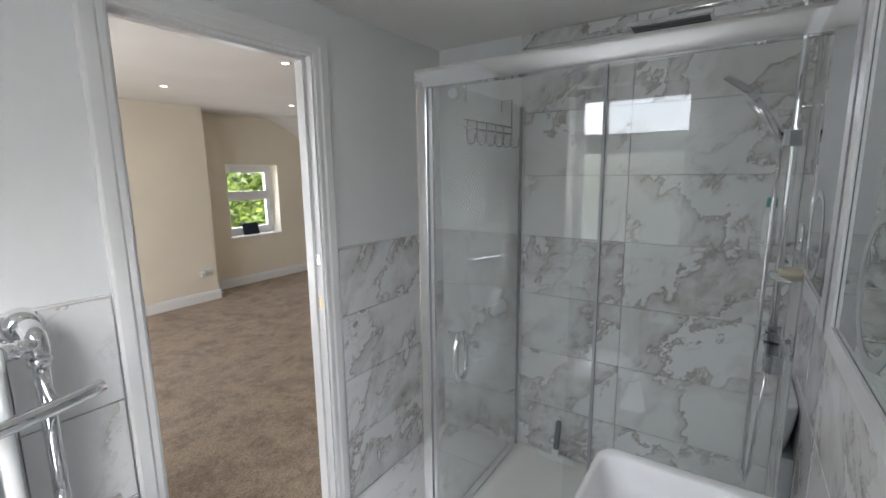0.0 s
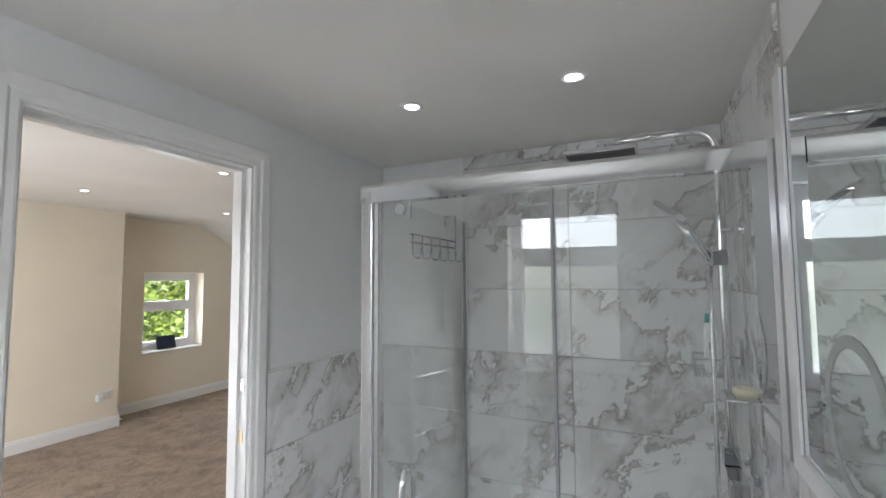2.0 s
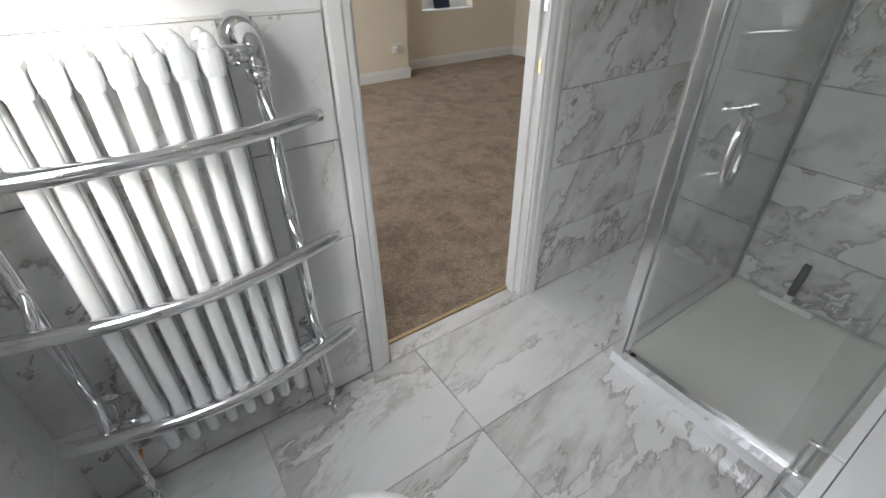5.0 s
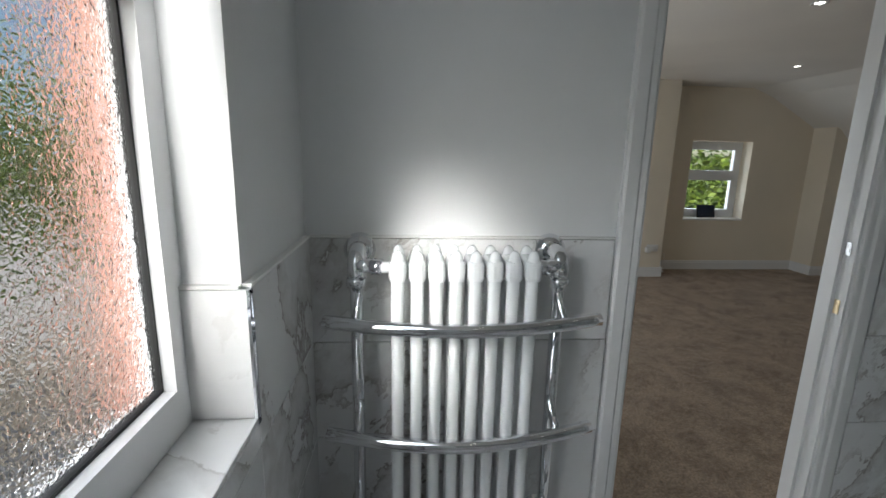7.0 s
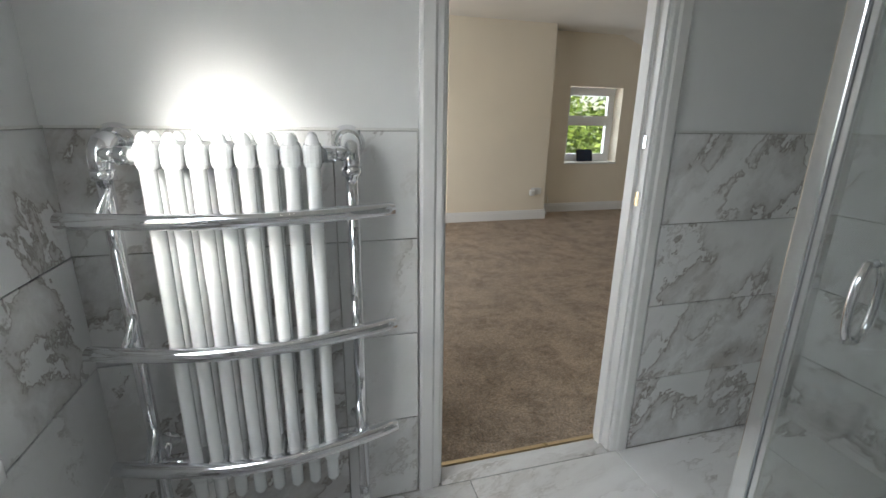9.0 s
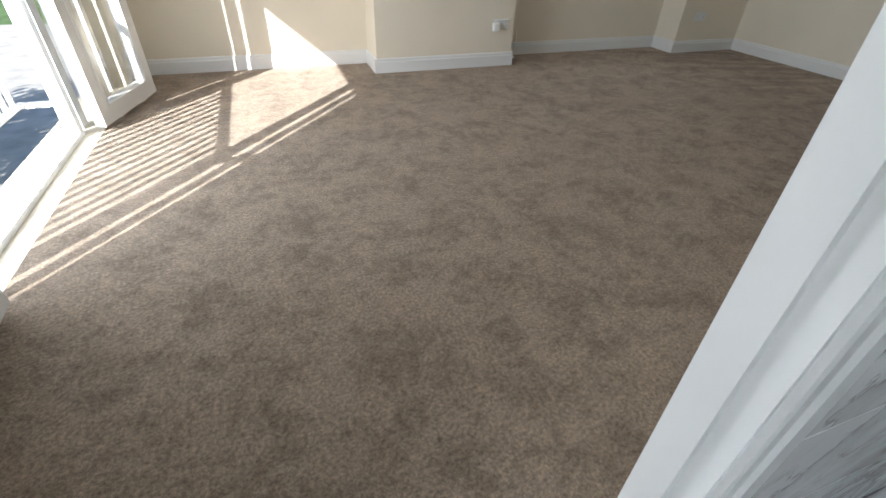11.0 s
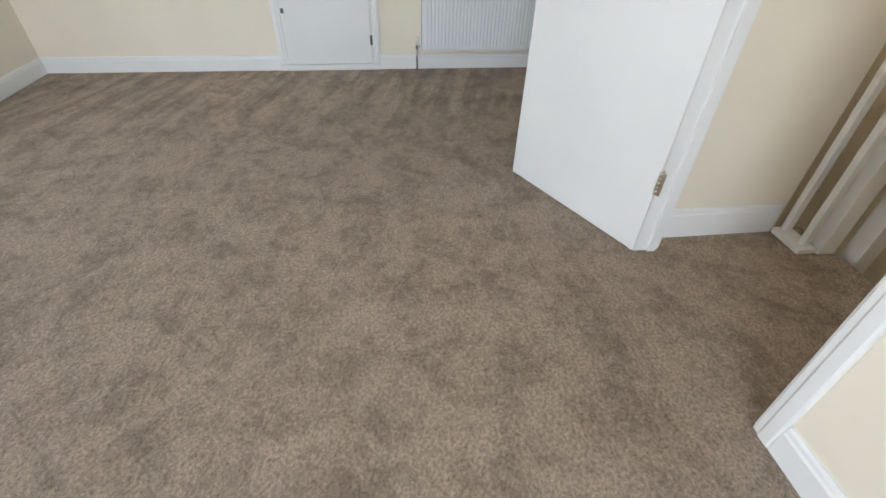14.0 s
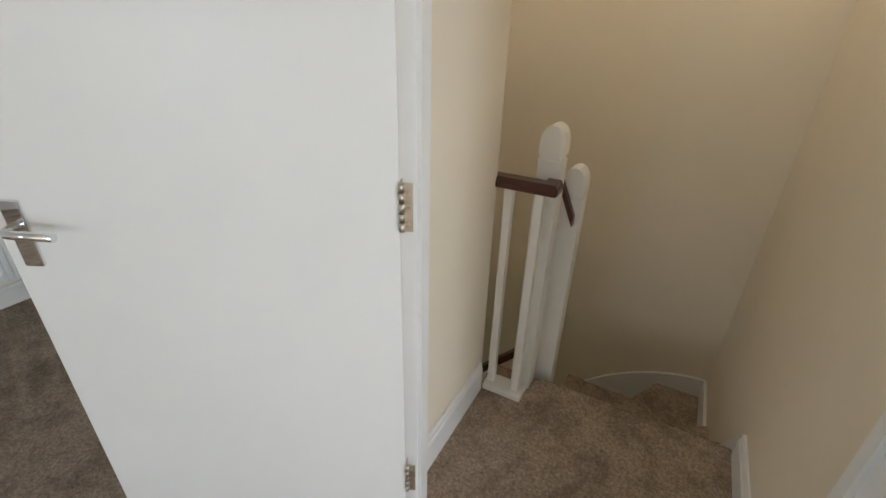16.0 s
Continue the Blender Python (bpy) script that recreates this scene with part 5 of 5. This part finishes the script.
# brick edge of the outer wall beside the bathroom window
structure("brick_reveal", boxes((-1.09, -1.062, WY1, 0.5, -3.05, 2.35), (-1.09, -1.007, WY1 - 0.004, WY1 - 0.0005, WZ0, WZ1)), BRICK, "red brick outer corner beside the window", "wall")


# ---- wall and floor tiles ----
_tile_meshes = {}


def tile_mesh(w, h, t, mat):
    """One bevel-edged slab, w by h in its own x and z, t thick, its back at y = 0 and its face towards -y."""
    key = (round(w, 3), round(h, 3), round(t, 4), mat.name)
    if key not in _tile_meshes:
        e = 0.0012
        vs, fs = [], []
        for d, y in ((0, 0.0), (0, -t + e), (e, -t)):
            vs += [(d, y, d), (w - d, y, d), (w - d, y, h - d), (d, y, h - d)]
        for a in (0, 4):
            for k in range(4):
                fs.append((a + k, a + (k + 1) % 4, a + 4 + (k + 1) % 4, a + 4 + k))
        fs += [(8, 9, 10, 11), (3, 2, 1, 0)]
        me = bpy.data.meshes.new("tile")
        me.from_pydata(vs, [], fs)
        me.materials.append(mat)
        _tile_meshes[key] = me
    return _tile_meshes[key]


def tile_run(parent, origin, turn, length, z0, z1, start, mat, tw=0.6, th=0.3, t=0.009, skip=None):
    """Tiles over a wall strip. origin: its left foot; turn: degrees about z; start: the first upright joint."""
    g = 0.003
    cols = [0.0]
    c = start
    while c < length - 0.02:
        if c > 0.02:
            cols.append(c)
        c += tw
    cols.append(length)
    rows = [z0]
    k = math.floor(z0 / th + 1.001)
    while k * th < z1 - 0.02:
        rows.append(k * th)
        k += 1
    rows.append(z1)
    m = pose(*origin, 0, 0, turn)
    for a, b in zip(cols, cols[1:]):
        for p, q in zip(rows, rows[1:]):
            if skip and skip(a, b, p, q):
                continue
            o = new("tile", tile_mesh(b - a - g, q - p - g, t, mat))
            o.parent = parent
            o.matrix_world = m @ pose(a + g / 2, 0, p + g / 2)


def tile_field(name, label, backs):
    ob = thing(name, label, "wall tiles", kind="structure")
    for bk in backs:
        part("grout_bed", B(*bk), GROUT, ob)
    return ob


G = 0.005
H = 1.2
f = tile_field("tiles_door_wall", "white marble-look wall tiles beside the doorway", [(XW + G, 0.012, -G, -0.0005, 0, H), (0.848, XS - G, -G, -0.0005, 0, H)])
tile_run(f, (XW + G, -G, 0), 0, 0.862 - G, 0, H, 0.63, MARBLE)
tile_run(f, (0.848, -G, 0), 0, XS - 0.848 - G, 0, H, 0.62, MARBLE)
f = tile_field("tiles_window_wall", "white marble-look wall tiles under the window", [
    (XW + 0.0005, XW + G, YB, WY0, 0, H), (XW + 0.0005, XW + G, WY1, 0, 0, H), (XW + 0.0005, XW + G, WY0, WY1, 0, WZ0)])
# the window wall faces +x: run from the basin corner towards the door
tile_run(f, (XW + G, YB + 0.014, 0), 90, WY0 - YB - 0.014, 0, H, 0.2, MARBLE)
tile_run(f, (XW + G, WY0, 0), 90, WY1 - WY0, 0, WZ0, 0.4, MARBLE)
tile_run(f, (XW + G, WY1, 0), 90, -WY1 - 0.014, 0, H, 9, MARBLE)
f = tile_field("tiles_window_reveal", "marble-look tiles lining the window reveal and sill", [(-1.0, XW, WY1 - G, WY1 - 0.0005, WZ0, H), (-1.0, XW, WY0 + 0.0005, WY0 + G, WZ0, H)])
tile_run(f, (-1.0, WY1 - G, 0), 0, 0.15 + 0.009 + G, WZ0 + 0.012, H, 9, MARBLE)
tile_run(f, (XW + 0.009 + G, WY0 + G, 0), 180, 0.15 + 0.009 + G, WZ0 + 0.012, H, 9, MARBLE)
o = new("tile", mesh_of("tile", B(-1.0, XW + 0.014, WY0 + 0.001, WY1 - 0.001, WZ0 + 0.0005, WZ0 + 0.011, bev=0.0012, seg=1), MARBLE))
o.parent = f
f = tile_field("tiles_basin_wall", "white marble-look wall tiles behind the basin and shower", [(XW + G, SX - 0.02, YB + 0.0005, YB + G, 0, H - 0.06), (SX - 0.02, XS - G, YB + 0.0005, YB + G, 0, CB)])
tile_run(f, (XS - G, YB + G, 0), 180, XS - SX + 0.02 - G, 0, CB - 0.001, 0.3, MARBLE)
tile_run(f, (SX - 0.02, YB + G, 0), 180, SX - 0.02 - XW - G, 0, H - 0.06, 0.6, MARBLE)
f = tile_field("tiles_shower_wall", "white marble-look tiles on the shower wall", [(XS - G, XS - 0.0005, YB, SY + 0.01, 0, CB), (XS - G, XS - 0.0005, SY + 0.01, 0, 0, H)])
tile_run(f, (XS - G, SY + 0.01, 0), -90, SY + 0.01 - YB - 0.014, 0, CB - 0.001, 0.52, MARBLE)
tile_run(f, (XS - G, -0.014, 0), -90, -0.014 - SY - 0.01, 0, H, 9, MARBLE)
# trim along the top of the half-height tiles
structure("trim_dado", boxes((XW + 0.0145, 0.012, -0.0155, -0.0005, H + 0.0005, H + 0.006), (0.848, XS - 0.016, -0.0155, -0.0005, H + 0.0005, H + 0.006), (XW + 0.0005, XW + 0.0155, WY1, -0.016, H + 0.0005, H + 0.006), (-1.0, XW, WY1 - 0.0155, WY1 - 0.0005, H + 0.0005, H + 0.006)), SILICONE, "thin white edge trim on top of the tiles", "trim")
structure("trim_reveal", boxes((XW + 0.012, XW + 0.017, WY1 - 0.016, WY1 + 0.001, WZ0, H)), CHROME, "slim chrome corner trim at the window reveal", "trim")

f = thing("floor_tiles", "large white marble-look floor tiles", "floor tiles", kind="structure")
xs = [-0.845, -0.4, 0.2, 0.8, 1.4, XS]
ys = [YB, -1.04, -0.44, 0.071]
for i, (a, b) in enumerate(zip(xs, xs[1:])):
    for c, d in zip(ys, ys[1:]):
        x0, x1 = a, b
        o = new("tile", tile_mesh(x1 - x0 - 0.003, (min(d, -0.0145) if d > 0 else d) - c - 0.003, 0.010, MARBLEF))
        o.parent = f
        o.matrix_world = Matrix(((1, 0, 0, x0 + 0.0015), (0, 0, 1, c + 0.0015), (0, -1, 0, -0.010), (0, 0, 0, 1)))
o = new("tile", tile_mesh(0.765 - 0.095 - 0.004, 0.070 + 0.012, 0.010, MARBLEF))
o.parent = f
o.matrix_world = Matrix(((1, 0, 0, 0.097), (0, 0, 1, -0.0135), (0, -1, 0, -0.010), (0, 0, 0, 1)))
